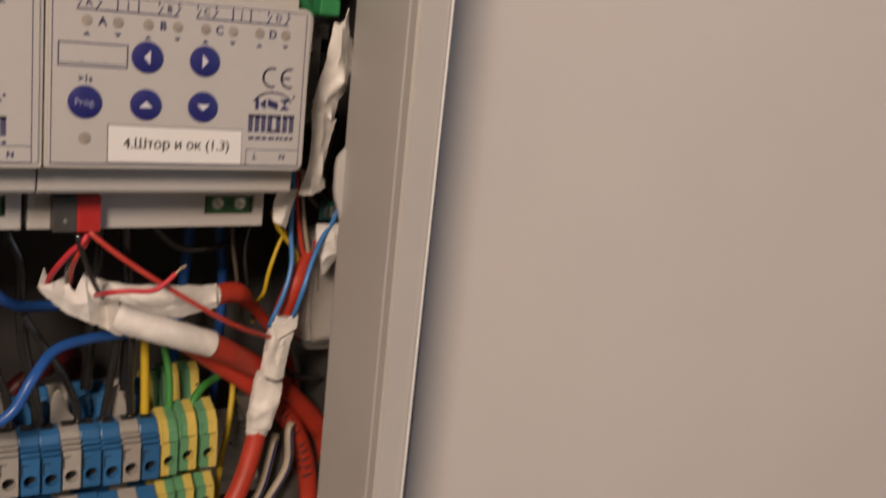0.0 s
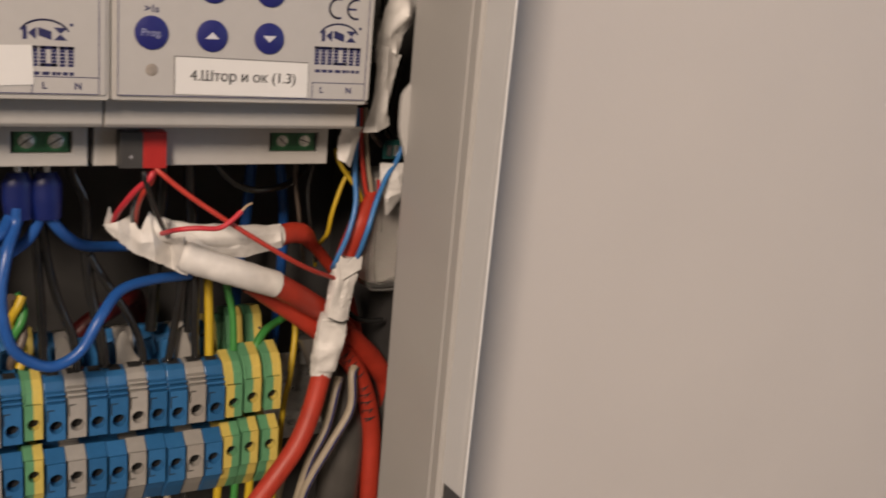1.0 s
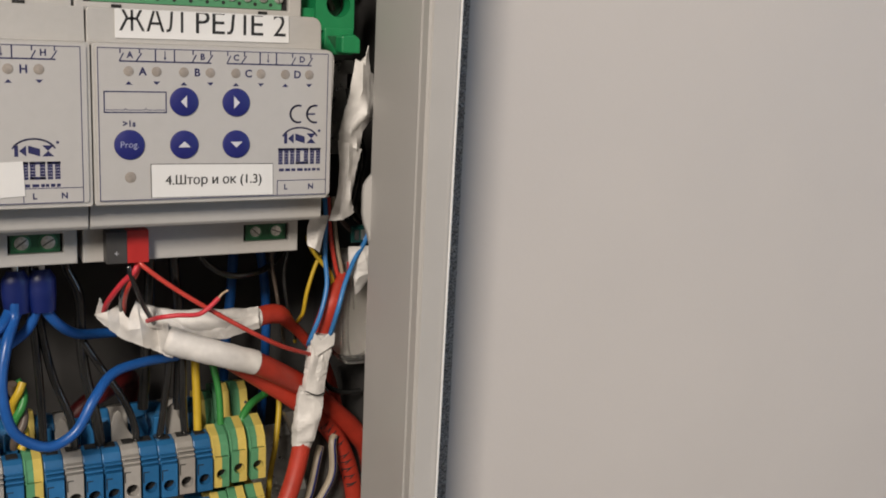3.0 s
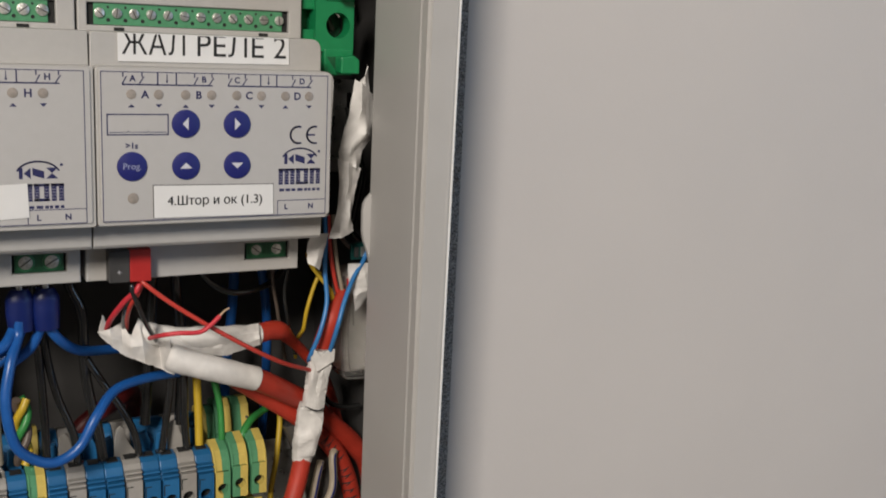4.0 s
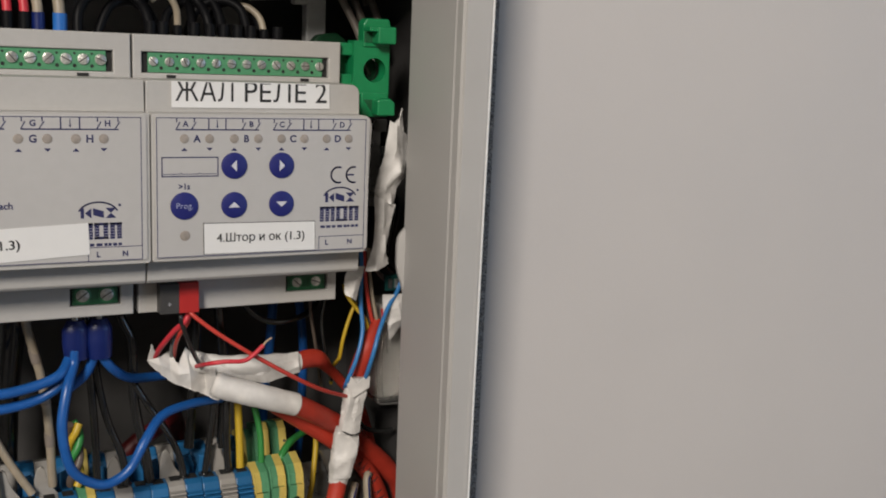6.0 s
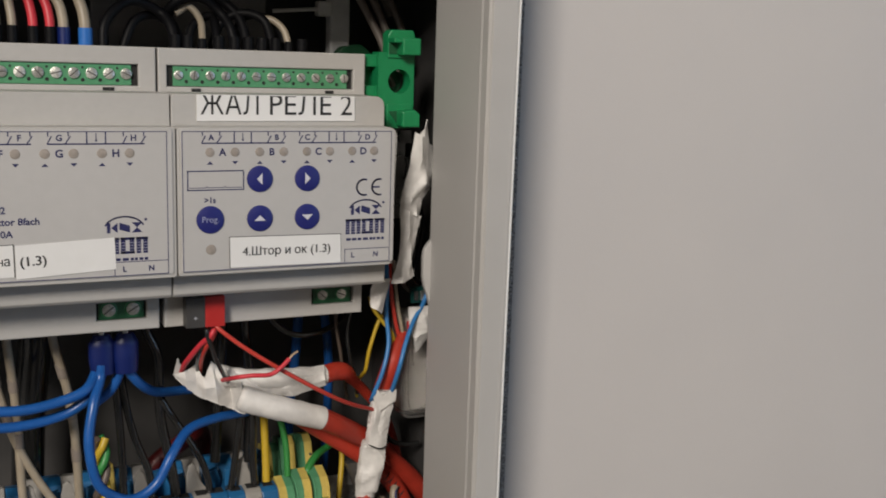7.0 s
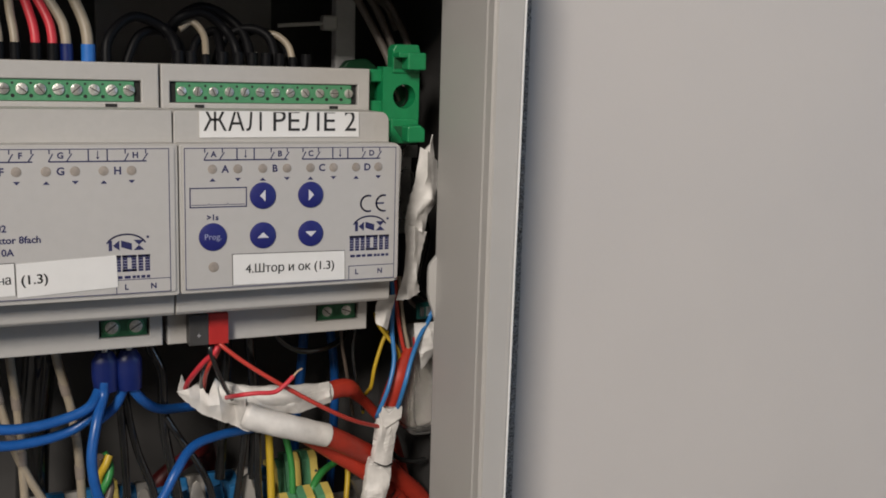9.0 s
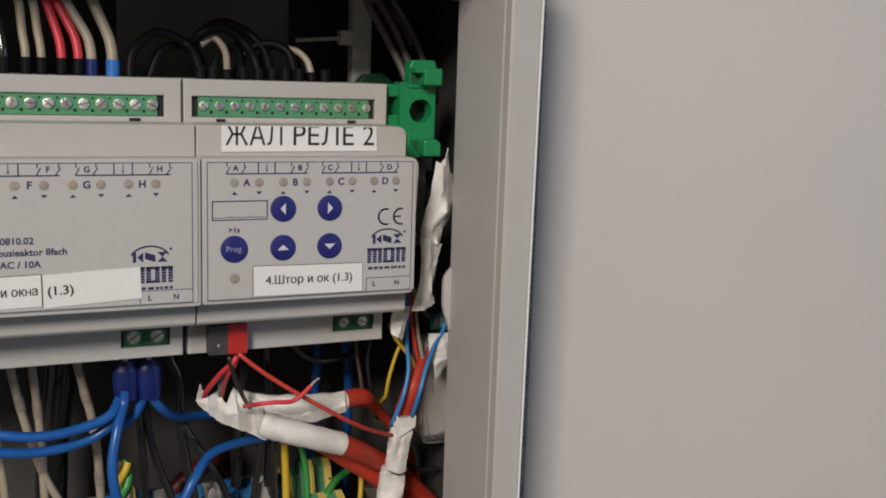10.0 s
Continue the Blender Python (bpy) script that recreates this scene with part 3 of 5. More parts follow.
# four channels
four = actuator(0.0, 73.2, "light grey four-channel shutter actuator clipped on the rail")
part("border_line", frame_line(1.75, 70.6, 0.0, 43.6, 0.24), "ink", four)
LEDS = [10.2, 18.05, 25.9, 33.7, 41.4, 49.1, 56.8, 64.5]
channel_row(four, LEDS, "ABCD")
part("diagram_print", contact_marks((7.9, 13.3, 17.8, 23.2, 28.6, 33.8)), "ink", four)
part("diagram_print", contact_marks((38.9, 44.0, 48.8, 53.9, 59.0, 64.9)), "ink", four)
for c, x in (("A", 10.6), ("B", 31.4), ("C", 41.5), ("D", 62.1)):
    part("lettering", lettering(c, x, 41.7, 0.0, 1.75, bold=0.03), "ink", four)
for x in (20.5, 51.3):
    part("diagram_print", merge(stroke([(x, 43.0), (x, 41.2)], 0.25, 0.0), triangle(x, 41.0, 0.5, 180)), "ink", four)
part("border_line", merge(frame_line(3.3, 20.7, 25.5, 31.4, 0.36), stroke([(3.8, 26.2), (8.9, 26.2)], 0.2, 0.0), stroke([(9.5, 26.2), (14.6, 26.2)], 0.2, 0.0), stroke([(15.2, 26.2), (20.2, 26.2)], 0.2, 0.0), stroke([(8.9, 26.2), (9.2, 26.7), (9.5, 26.2)], 0.18, 0.0), stroke([(14.6, 26.2), (14.9, 26.7), (15.2, 26.2)], 0.18, 0.0)), "ink", four)


def arrow_print(x, z, turn):
    """A flat white arrowhead on a button, pointing up before it is turned."""
    c, s = math.cos(radians(turn)), math.sin(radians(turn))
    return slab([(x + u * c - w * s, z + u * s + w * c) for u, w in ((-1.85, -0.75), (1.85, -0.75), (0.0, 1.0))], -0.5, -0.4)


for x, z, turn in ((25.9, 28.7, 90), (41.5, 28.6, -90), (25.9, 16.1, 0), (41.55, 16.1, 180)):
    button = part("button", disc(x, z, 4.2, -0.45, 0.2, 40, 0.2), "button", four, "round navy arrow button", smooth=True)
    part("arrow", arrow_print(x, z, turn), "white_ink", button)
button = part("button", disc(10.1, 16.2, 4.35, -0.45, 0.2, 40, 0.2), "button", four, "round navy programming button", smooth=True)
part("lettering", lettering("Prog.", 10.1, 16.2, -0.46, 1.85, wide=0.98), "faded", button, "white word Prog.")
part("lettering", lettering(">1s", 10.1, 22.2, 0.0, 1.75, bold=0.034), "ink", four, "navy print >1s")
part("led", disc(10.3, 6.7, 1.65, -0.12, 0.2, 20, 0.08), "led", four, smooth=True)
part("conformity_mark", merge(stroke(arc(61.2, 25.2, 2.6, 2.6, 75, 285), 0.6, 0.0), stroke(arc(66.6, 25.2, 2.6, 2.6, 80, 280), 0.6, 0.0), stroke([(64.2, 25.2), (66.4, 25.2)], 0.55, 0.0)), "ink", four)
logo_marks(four, 54.7)
part("border_line", stroke([(54.7, 0.1), (54.7, 4.6), (70.6, 4.6)], 0.22, 0.0), "ink", four)
part("lettering", lettering("L", 57.4, 2.5, 0.0, 1.65, bold=0.034), "ink", four)
part("lettering", lettering("N", 65.6, 2.5, 0.0, 1.65, bold=0.034), "ink", four)
sticker = part("sticker", slab([(16.2, 0.55), (53.3, 0.3), (53.1, 10.0), (16.1, 10.5)], -0.22, -0.06), "paper", four, "white printed paper label")
part("border_line", merge(stroke([(16.2, 0.55), (16.1, 10.5), (53.1, 10.0)], 0.2, -0.22), stroke([(53.1, 10.0), (53.3, 0.3), (16.2, 0.55)], 0.08, -0.22)), "black_ink", sticker)
part("lettering", heavy("4.Штор и ок (1.3)", 35.0, 5.4, -0.22, 2.75, turn=-0.3, span=29.2), "black_ink", sticker, "black words on the label")
sticker = part("sticker", slab([(8.2, 46.2), (60.8, 46.4), (60.6, 54.6), (8.2, 54.5)], 8.75, 9.1), "paper", four, "white tape label lettered in black")
for word, x, span in (("ЖАЛ", 18.9, 18.6), ("PEЛE", 41.9, 20.8), ("2", 57.7, 4.0)):
    part("lettering", lettering(word, x, 51.2, 8.75, 6.75, span=span, cut=54.3), "black_ink", sticker, "large black capitals cut off along the top")
terminal_window(four, -0.2, 71.2, 54.2, 68.6, 2.6, 66.8, 56.2, 63.0, 27, "green_strip", 12, 6.4, 5.2, 1.5, 3)
terminal_window(four, 0.5, 71.2, -24.2, -9.5, 52.2, 67.8, -20.2, -14.4, 26.5, "dark_green", 2, 56.3, 7.2, 1.75, 4)
# catch slots are dark boxes on the cover, their shade painted
part("catch", box(10.5, 13.5, 26.7, 27.6, 54.7, 55.7), "hole", four)
part("catch", box(56.5, 59.5, 26.7, 27.6, 54.7, 55.7), "hole", four)

# eight channels
eight = actuator(-144.0, 144.0, "light grey eight-channel shutter actuator clipped on the rail", False)
part("border_line", frame_line(-141.6, -2.9, 0.0, 43.6, 0.24), "ink", eight)
LEDS8 = [-13.8 - 7.95 * k for k in range(16)][::-1]
channel_row(eight, LEDS8, "ABCDEFGH")
for x in (-36.6, -68.4, -100.2, -132.0):
    part("diagram_print", contact_marks(tuple(x + d for d in (0, 5.6, 10.7, 16.0, 21.1, 27.0))), "ink", eight)
    part("diagram_print", merge(stroke([(x + 13.3, 43.0), (x + 13.3, 41.2)], 0.25, 0.0), triangle(x + 13.3, 41.0, 0.5, 180)), "ink", eight)
for c, x in zip("GHEFCDAB", (-33.6, -12.6, -65.4, -44.4, -97.2, -76.2, -129, -108)):
    part("lettering", lettering(c, x, 41.7, 0.0, 1.75, bold=0.03), "ink", eight)
for words, x, z in (("0810.02", -48.8, 20.9), ("Jalousieaktor 8fach", -39.6, 17.5), ("230VAC / 10A", -47.1, 13.9)):
    part("lettering", lettering(words, x, z, 0.0, 2.0, "RIGHT", bold=0.026), "ink", eight, "navy type print")
logo_marks(eight, -22.9, -2.9)
part("border_line", stroke([(-18.9, 0.1), (-18.9, 4.2), (-2.9, 4.2)], 0.22, 0.0), "ink", eight)
part("lettering", lettering("L", -16.0, 1.9, 0.0, 1.65, bold=0.034), "ink", eight)
part("lettering", lettering("N", -8.0, 1.9, 0.0, 1.65, bold=0.034), "ink", eight)
sticker = part("sticker", slab([(-92, 0.2), (-47.0, 1.4), (-47.1, 11.0), (-92, 9.8)], -0.22, -0.06), "paper", eight, "white printed paper label")
part("border_line", stroke([(-47.0, 1.4), (-47.1, 11.0), (-92, 9.8)], 0.2, -0.22), "black_ink", sticker)
part("lettering", heavy("и окhа", -48.0, 6.0, -0.22, 2.75, align="RIGHT", turn=1.4, wide=0.86), "black_ink", sticker, "black words on the label")
sticker = part("sticker", slab([(-46.6, 0.7), (-18.5, 2.2), (-18.8, 11.9), (-46.7, 10.7)], -0.30, -0.1), "paper", eight, "white paper strip stuck on askew")
part("lettering", heavy("(1.3)", -41.8, 5.8, -0.30, 2.75, turn=2.6, span=7.2, bold=0.006), "black_ink", sticker, "black words on the strip")
terminal_window(eight, -143.5, -0.9, 54.2, 68.6, -140, -6.4, 56.2, 63.0, 27, "green_strip", 24, -131.6, 5.282, 1.75, 5)
terminal_window(eight, -143.5, -1.2, -24.2, -9.5, -21.4, -5.4, -20.4, -14.4, 26.5, "dark_green", 2, -17.4, 7.7, 2.1, 6)
part("catch", box(-17.5, -14, 26.7, 27.6, 54.7, 55.7), "hole", eight)

# ---- green end bracket ----
bracket = thing("end_bracket", (82, 60, 42), "bright green plastic end bracket beside the actuators", "bracket")
part("plate", holed(76.6, 90.4, 50.5, 69.5, 84.7, 59.3, 4.3, 28, 34, 36), "clip_green", bracket)
part("arm", merge(box(72.3, 78.5, 30, 36, 64.2, 68.6, 0.4), box(72.3, 78.5, 30, 36, 53.2, 57.6, 0.4), box(72.3, 78.5, 36.0, 48, 53.2, 68.6, 0.4)), "clip_green", bracket)
part("hook", merge(slab([(79.9, 67.4), (90.4, 67.4), (90.4, 75.0), (89.6, 77.4), (81.0, 77.4), (79.9, 75.6)], 27.2, 33, 0.5), box(83.2, 90.2, 21.5, 28, 68.6, 74.6, 0.6), box(80.0, 84.0, 21.8, 28, 72.8, 74.6, 0.4)), "clip_green", bracket)
part("hook", merge(box(79.6, 90.2, 27.2, 33, 42.6, 51.4, 0.5), slab([(83.6, 43.4), (90.4, 43.4), (90.4, 48.0), (88.4, 49.6), (83.6, 49.0)], 21.5, 28, 0.6)), "clip_green", bracket)
# thin dark green plates and a disc paint the shade in notches and socket
part("shadow_slot", box(80.2, 83.4, 26.9, 27.3, 69.0, 72.6), "dark_green", bracket)
part("shadow_slot", slab([(80.4, 48.8), (83.6, 44.4), (83.6, 48.8)], 26.9, 27.3), "dark_green", bracket)
part("socket", disc(84.7, 59.3, 5.0, 38, 39, 24), "dark_green", bracket, "dark disc painting the shade inside the socket")
part("clamp_screw", tube([(86.2, 37.6, 57.6), (85.4, 37.2, 59.2), (84.2, 37.6, 61.4)], 1.1, 10, 4), "umber_wire", bracket, "dull brown screw in the socket", smooth=True)
part("foot", box(73, 78, 36.2, 60, 45, 68, 0.6), "clip_green", bracket)
part("stem", box(78, 81, 36, 60, 50, 56, 0.5), "clip_green", bracket)
# ---- bus connector and its wires ----
bus = thing("bus_connector", (13, 30, -24), "dark grey and red push-in bus connector under the actuator", "connector")
part("grey_half", box(6.6, 13.1, 21.5, 34, -24.0, -13.6, 0.3), "dark_plastic", bus, "dark grey half")
part("red_half", box(13.1, 19.8, 21.5, 34, -24.0, -13.4, 0.3), "red_plastic", bus, "red half")
part("mark", merge(stroke([(9.2, -20.6), (10.4, -20.6)], 0.16, 21.5), stroke([(9.8, -20.0), (9.8, -21.2)], 0.16, 21.5)), "white_ink", bus)
wire([(17.1, 25, -24.4), (15.6, 24, -27.4), (12.7, 28, -31.7), (10.2, 33, -37.1), (9.2, 38, -41.2), (9.2, 43, -45.1)], 0.95, "pink_wire", "thin crimson wire from the bus connector", "bus wires")
wire([(17.9, 26, -25.1), (16.4, 25, -28.3), (14.6, 28, -32.9), (14.3, 34, -38.7), (15.4, 42, -45.7)], 0.8, "red_wire", "thin red wire from the bus connector", "bus wires")
wire([(14.2, 26, -24.8), (14.4, 26, -28.4), (13.1, 30, -34.3), (13.6, 37, -41), (15.2, 43, -47.8)], 0.85, "black_wire", "thin black wire from the bus connector", "bus wires")
wire([(14.4, 25, -24.5), (14.1, 24, -27), (16.3, 26, -32.9), (19.3, 29, -40.1), (22.8, 34, -46.4), (25, 38, -49.9)], 0.85, "black_wire", "thin black wire from the bus connector", "bus wires")
wire([(16.8, 25, -23), (17.6, 22, -24.8), (25.7, 19.5, -31.5), (37.9, 17.5, -39.9), (53.4, 19, -50.0), (65.9, 24, -57.6), (80.0, 34, -65.0)], 0.78, "red_wire", "long thin red wire running down to the cables", "bus wires")
pink = thing("spare_wire", (21.5, 19, -41), "crimson spare wire with a bare copper end", "wire")
part("insulation", tube([(20.8, 30, -45.8), (22.2, 17.6, -41.4), (27.0, 14.6, -40.3), (33.4, 14.0, -40.4), (37.1, 14.0, -38.3), (40.3, 14.5, -35.6)], 0.78), "pink_wire", pink, smooth=True)
part("bare_end", tube([(40.2, 14.5, -35.7), (41.8, 15, -34.3), (43.6, 15.4, -33.5)], 0.36, 8), "copper", pink, "bare copper strands", smooth=True)

# ---- taped bus cables ----


def tape_sheet(left, right, cols, sub, depth, seed, thick=0.45, belly=None):
    """A creased sheet of tape between two edges, with sharp folds."""
    la, lb = spline(left, sub), spline(right, sub)
    bm = bmesh.new()
    rows = []
    for i, (a, b) in enumerate(zip(la, lb)):
        row = []
        for k in range(cols):
            u = k / (cols - 1)
            v = i / sub
            q = Vector((u * 0.75 + 0.35 * v, v * 0.62 - 0.5 * u, seed))
            ridge = 1 - 3.2 * abs(noise.noise(q)) - 0.5 * abs(noise.noise(q * 1.8 + Vector((3, seed, 5))))
            d = depth * (ridge - 0.3 + 0.05 * noise.noise(q * 5.0))
            bow = (depth * 0.6 if belly is None else belly) * (1 - (2 * u - 1) ** 2)
            edge = 1.0 if k in (0, cols - 1) else 0.3
            jag = 0.3 * edge * noise.noise(Vector((v * 3.1, seed, k * 3.0)))
            row.append(bm.verts.new(a.lerp(b, u) + Vector((jag, -bow - d, 0.3 * d + jag))))
        rows.append(row)
    for a, b in zip(rows, rows[1:]):
        for k in range(cols - 1):
            bm.faces.new((a[k], a[k + 1], b[k + 1], b[k]))
    bmesh.ops.triangulate(bm, faces=bm.faces[:])
    bmesh.ops.recalc_face_normals(bm, faces=bm.faces)
    bmesh.ops.solidify(bm, geom=bm.faces[:], thickness=thick)
    return bm


def fold_sheet(rows, seed, sub=5, thick=0.3):
    """A strip of tape folded sharply along the lines between the given corners."""
    bm = bmesh.new()
    tall, across = (len(rows) - 1) * sub, (len(rows[0]) - 1) * sub
    grid = []
    for i in range(tall + 1):
        a, fa = min(i // sub, len(rows) - 2), 0
        fa = i / sub - a
        line = []
        for k in range(across + 1):
            b = min(k // sub, len(rows[0]) - 2)
            fb = k / sub - b
            top = Vector(rows[a][b]).lerp(Vector(rows[a][b + 1]), fb)
            low = Vector(rows[a + 1][b]).lerp(Vector(rows[a + 1][b + 1]), fb)
            p = top.lerp(low, fa)
            fine = noise.noise(p * 0.45 + Vector((0, 0, seed)))
            jag = 0.35 * noise.noise(p * 0.9 + Vector((seed, 0, 0))) if k in (0, across) or i in (0, tall) else 0
            line.append(bm.verts.new(p + Vector((jag, 0.35 * fine, jag))))
        grid.append(line)
    for a, b in zip(grid, grid[1:]):
        for k in range(across):
            bm.faces.new((a[k], a[k + 1], b[k + 1], b[k]))
    bmesh.ops.triangulate(bm, faces=bm.faces[:])
    bmesh.ops.recalc_face_normals(bm, faces=bm.faces)
    bmesh.ops.solidify(bm, geom=bm.faces[:], thickness=thick)
    return bm


mouth = thing("taped_cable", (5, 24, -60), "orange-red cable pair with ends wrapped in crumpled white tape", "cable")
part("tape_mouth", fold_sheet([
    [(6, 42, -45.4), (9.5, 39, -44.2), (13.6, 41, -42.5), (15.9, 37, -46.7), (18.9, 39.5, -41.3), (25.4, 41, -48.9), (28.3, 33, -48)],
    [(6.4, 42, -46), (9.7, 38, -46.4), (13.4, 38.5, -48.6), (15.9, 36, -49.9), (19.5, 35, -49.8), (26.5, 40.5, -54), (28.2, 31, -52.8)],
    [(6.8, 42.5, -46.8), (10.5, 39, -50.5), (14.3, 39, -53.9), (17.3, 38, -55.1), (20.7, 37, -56.5), (26.7, 39.5, -60.3), (29.6, 33, -60.4)]], 2.0), "tape", mouth, "crumpled open tape", smooth=True)
part("tape_back", fold_sheet([
    [(8.4, 47, -41.4), (10.2, 46, -45.1), (13.4, 46, -48.4), (19.7, 45, -48.7), (25.5, 43, -49.5)],
    [(6.4, 43, -45.9), (10, 43.5, -48.5), (14.4, 43, -52.2), (20.7, 42, -55.1), (28.1, 40, -59.1)]], 6.0), "tape", mouth, "back of the crumpled tape", smooth=True)
part("tape_sleeve", tube([(27.5, 32.6, -53.4), (32.7, 31, -55.5), (42.9, 29.2, -58.9), (58.0, 31.4, -64.7)], 4.35, 20, 10, 0.07, 0.08, 1.0, lambda s: 0.95 + 0.15 * min(1, s * 12) - 0.1 * min(1, s * 2), 5.0), "tape", mouth, "smooth white tape sleeve", smooth=True)
part("tape_sleeve", tube([(20, 41.4, -46.7), (27.7, 39, -48.1), (41.8, 35, -49.1), (60.9, 37.5, -50.3)], 3.6, 18, 8, 0.26, 0.22, 1.0, None, 8.0), "tape", mouth, "wrinkled white tape sleeve", smooth=True)
part("tape_wrinkle", fold_sheet([
    [(23, 39.5, -43.8), (28.6, 37.5, -44.8), (36.3, 36.6, -45.7), (44.5, 35.5, -46.2), (53.3, 36.2, -46.4), (60.6, 36.5, -45.9)],
    [(24.4, 35.2, -45.8), (30, 34.6, -47), (36.4, 32.4, -48.6), (45.1, 33.2, -48.5), (50.9, 31.4, -48.5), (59.6, 32.8, -47.7)],
    [(27.8, 34, -49.1), (32.6, 32.2, -50.3), (39.2, 33.2, -52.6), (45.3, 31.2, -51.8), (51.4, 32.8, -52.9), (59.5, 31.8, -50)],
    [(31.6, 34.6, -52.6), (36.1, 34, -54), (41.3, 34.4, -55.3), (47.4, 32.2, -55.3), (50.8, 33.4, -55), (60.3, 33.4, -53)]], 8.0), "tape", mouth, "wrinkled outer turn of tape", smooth=True)
part("sheath", tube([(57.3, 31.3, -64.4), (64.8, 34.5, -69.1), (73.6, 40.0, -75.3), (83.5, 46.5, -82.8), (95.2, 50.5, -94.3), (106.9, 55.0, -106.5), (115.0, 58.5, -121.2), (120.0, 60.5, -163.9)], 4.0, 16, 8), "red_cable", mouth, "orange-red cable sheath", smooth=True)
part("sheath", tube([(60.0, 37.4, -50.3), (65.6, 39.4, -49.9), (71.0, 42, -51.5), (76.5, 48, -57.0), (84.0, 54, -64.5), (96, 60, -80), (106, 64, -110)], 3.5, 16, 8, taper=lambda s: 1 - 0.42 * min(1, max(0, s * 4 - 1.1))), "red_cable", mouth, "orange-red cable sheath", smooth=True)

upright = thing("taped_cable", (60, 30, -140), "upright orange-red cable wrapped in creased white tape", "cable")
part("sheath", tube([(94.0, 40, -37.0), (90.5, 37.5, -42.5), (87.3, 36, -48.5), (84.5, 38.1, -59.8), (82.8, 37.5, -71.8), (79.9, 37.5, -85.9), (78.2, 37.5, -100.7), (74.2, 35.5, -114.3), (68.9, 33.5, -124.9), (60.5, 31.5, -135.1), (48.5, 29.5, -148.8)], 3.45, 16, 8, taper=lambda s: 0.5 + 0.5 * min(1, s * 6)), "red_cable", upright, "orange-red cable sheath", smooth=True)
part("tape_wrap", tube([(83.7, 34.6, -57.5), (82.8, 34.6, -64.2), (82.0, 34.6, -70.8), (80.4, 34.6, -78.3)], 4.1, 20, 8, 0.18, 0.16, 1.0, lambda s: 0.86 + 0.14 * math.sin(3 * s), 11.0), "tape", upright, "creased white tape")
part("tape_wrap", tube([(81.3, 37.4, -78.4), (80.2, 37.5, -86.1), (78.9, 37.8, -95.2), (78.2, 38.0, -101.5)], 4.6, 20, 8, 0.14, 0.16, 1.0, lambda s: 1 - 0.2 * s * s, 14.0), "tape", upright, "creased white tape")
part("tape_tail", slab([(78.2, -58.8), (79.0, -55.2), (81.6, -58.2), (84.5, -55.9), (86.9, -56.0), (86.6, -60.5), (80, -64)], 28.7, 29.3, 0.2), "tape", upright, "torn tape end")

part("tape_fold", tape_sheet([(78.4, 31.0, -57.5), (78.2, 30.4, -66), (76.2, 30.6, -78.5)], [(87.4, 31.2, -56.5), (85.6, 30.6, -66), (84.0, 31.0, -79.5)], 9, 8, 0.85, 31.0, 0.3), "tape", upright, "creased tape fold")
part("tape_fold", tape_sheet([(75.0, 32.6, -77.5), (74.6, 31.6, -88), (74.2, 32.6, -97)], [(84.6, 32.6, -79.5), (83.2, 31.6, -88), (81.0, 32.8, -98)], 9, 8, 1.1, 39.0, 0.3), "tape", upright, "creased tape fold")
part("tape_tear", tube([(76.4, 30.4, -77.2), (79.0, 29.6, -78.6), (81.5, 29.8, -79.3), (84.2, 31.0, -79.0)], 0.28, 6, 4), "hole", upright, "dark gap between two tape wraps")
printed = thing("printed_cable", (100, 46, -150), "orange-red cable with worn black printing", "cable")
part("sheath", tube([(53.8, 46.0, -68.2), (64.3, 46.0, -75.9), (78.6, 48.0, -86.8), (90.8, 49.0, -97.8), (100.1, 50.5, -112.2), (105.9, 52.0, -132.3), (107.1, 52.0, -163.2)], 3.6, 16, 8), "red_cable", printed, smooth=True)
rnd = random.Random(12)
run = spline([(78.6, 48.0, -86.8), (90.8, 49.0, -97.8), (100.1, 50.5, -112.2), (105.9, 52.0, -132.3)], 6)
for k in range(1, 17):
    c, ahead = run[k], (run[k + 1] - run[k]).normalized()
    out = (Vector((-0.25, -1, 0.1)) - ahead * ahead.dot(Vector((-0.25, -1, 0.1)))).normalized()
    across = ahead.cross(out)
    if k in (5, 11):
        continue
    tall = rnd.uniform(0.55, 0.8)
    strokes = [((-tall, -0.5), (tall, -0.4)), ((rnd.uniform(-0.7, 0.0), -0.5), (rnd.uniform(-0.1, 0.7), 0.7))]
    if rnd.random() < 0.6:
        strokes.append(((tall, -0.4), (rnd.choice((tall, 0.0)), 0.8)))
    for (a0, s0), (a1, s1) in strokes:
        path = []
        for s in (0.0, 0.5, 1.0):
            a = a0 + (a1 - a0) * s
            path.append(c + ahead * (s0 + (s1 - s0) * s) + (across * math.sin(a) + out * math.cos(a)) * 3.5)
        part("print_bar", tube(path, rnd.uniform(0.2, 0.3), 6, 3), "black_ink", printed)

# ---- thin wires along the frame ----
wire([(84.9, 37, -8), (85.1, 36, -16.4), (84.6, 35, -27.9), (84.6, 32.4, -38.9), (81.5, 30.0, -48.8), (78.4, 31.4, -58.2), (79.6, 36.5, -62)], 0.85, "thin_blue", "thin blue wire bound to the upright cable", "thin wires")
wire([(101.8, 36.0, -20.6), (99.0, 34.0, -25.3), (94.3, 31.0, -30.2), (89.1, 26.4, -37.3), (85.7, 24.2, -46.2), (85.0, 30.5, -58.0), (84.2, 36.5, -62)], 0.85, "thin_blue", "thin blue wire bound to the upright cable", "thin wires")
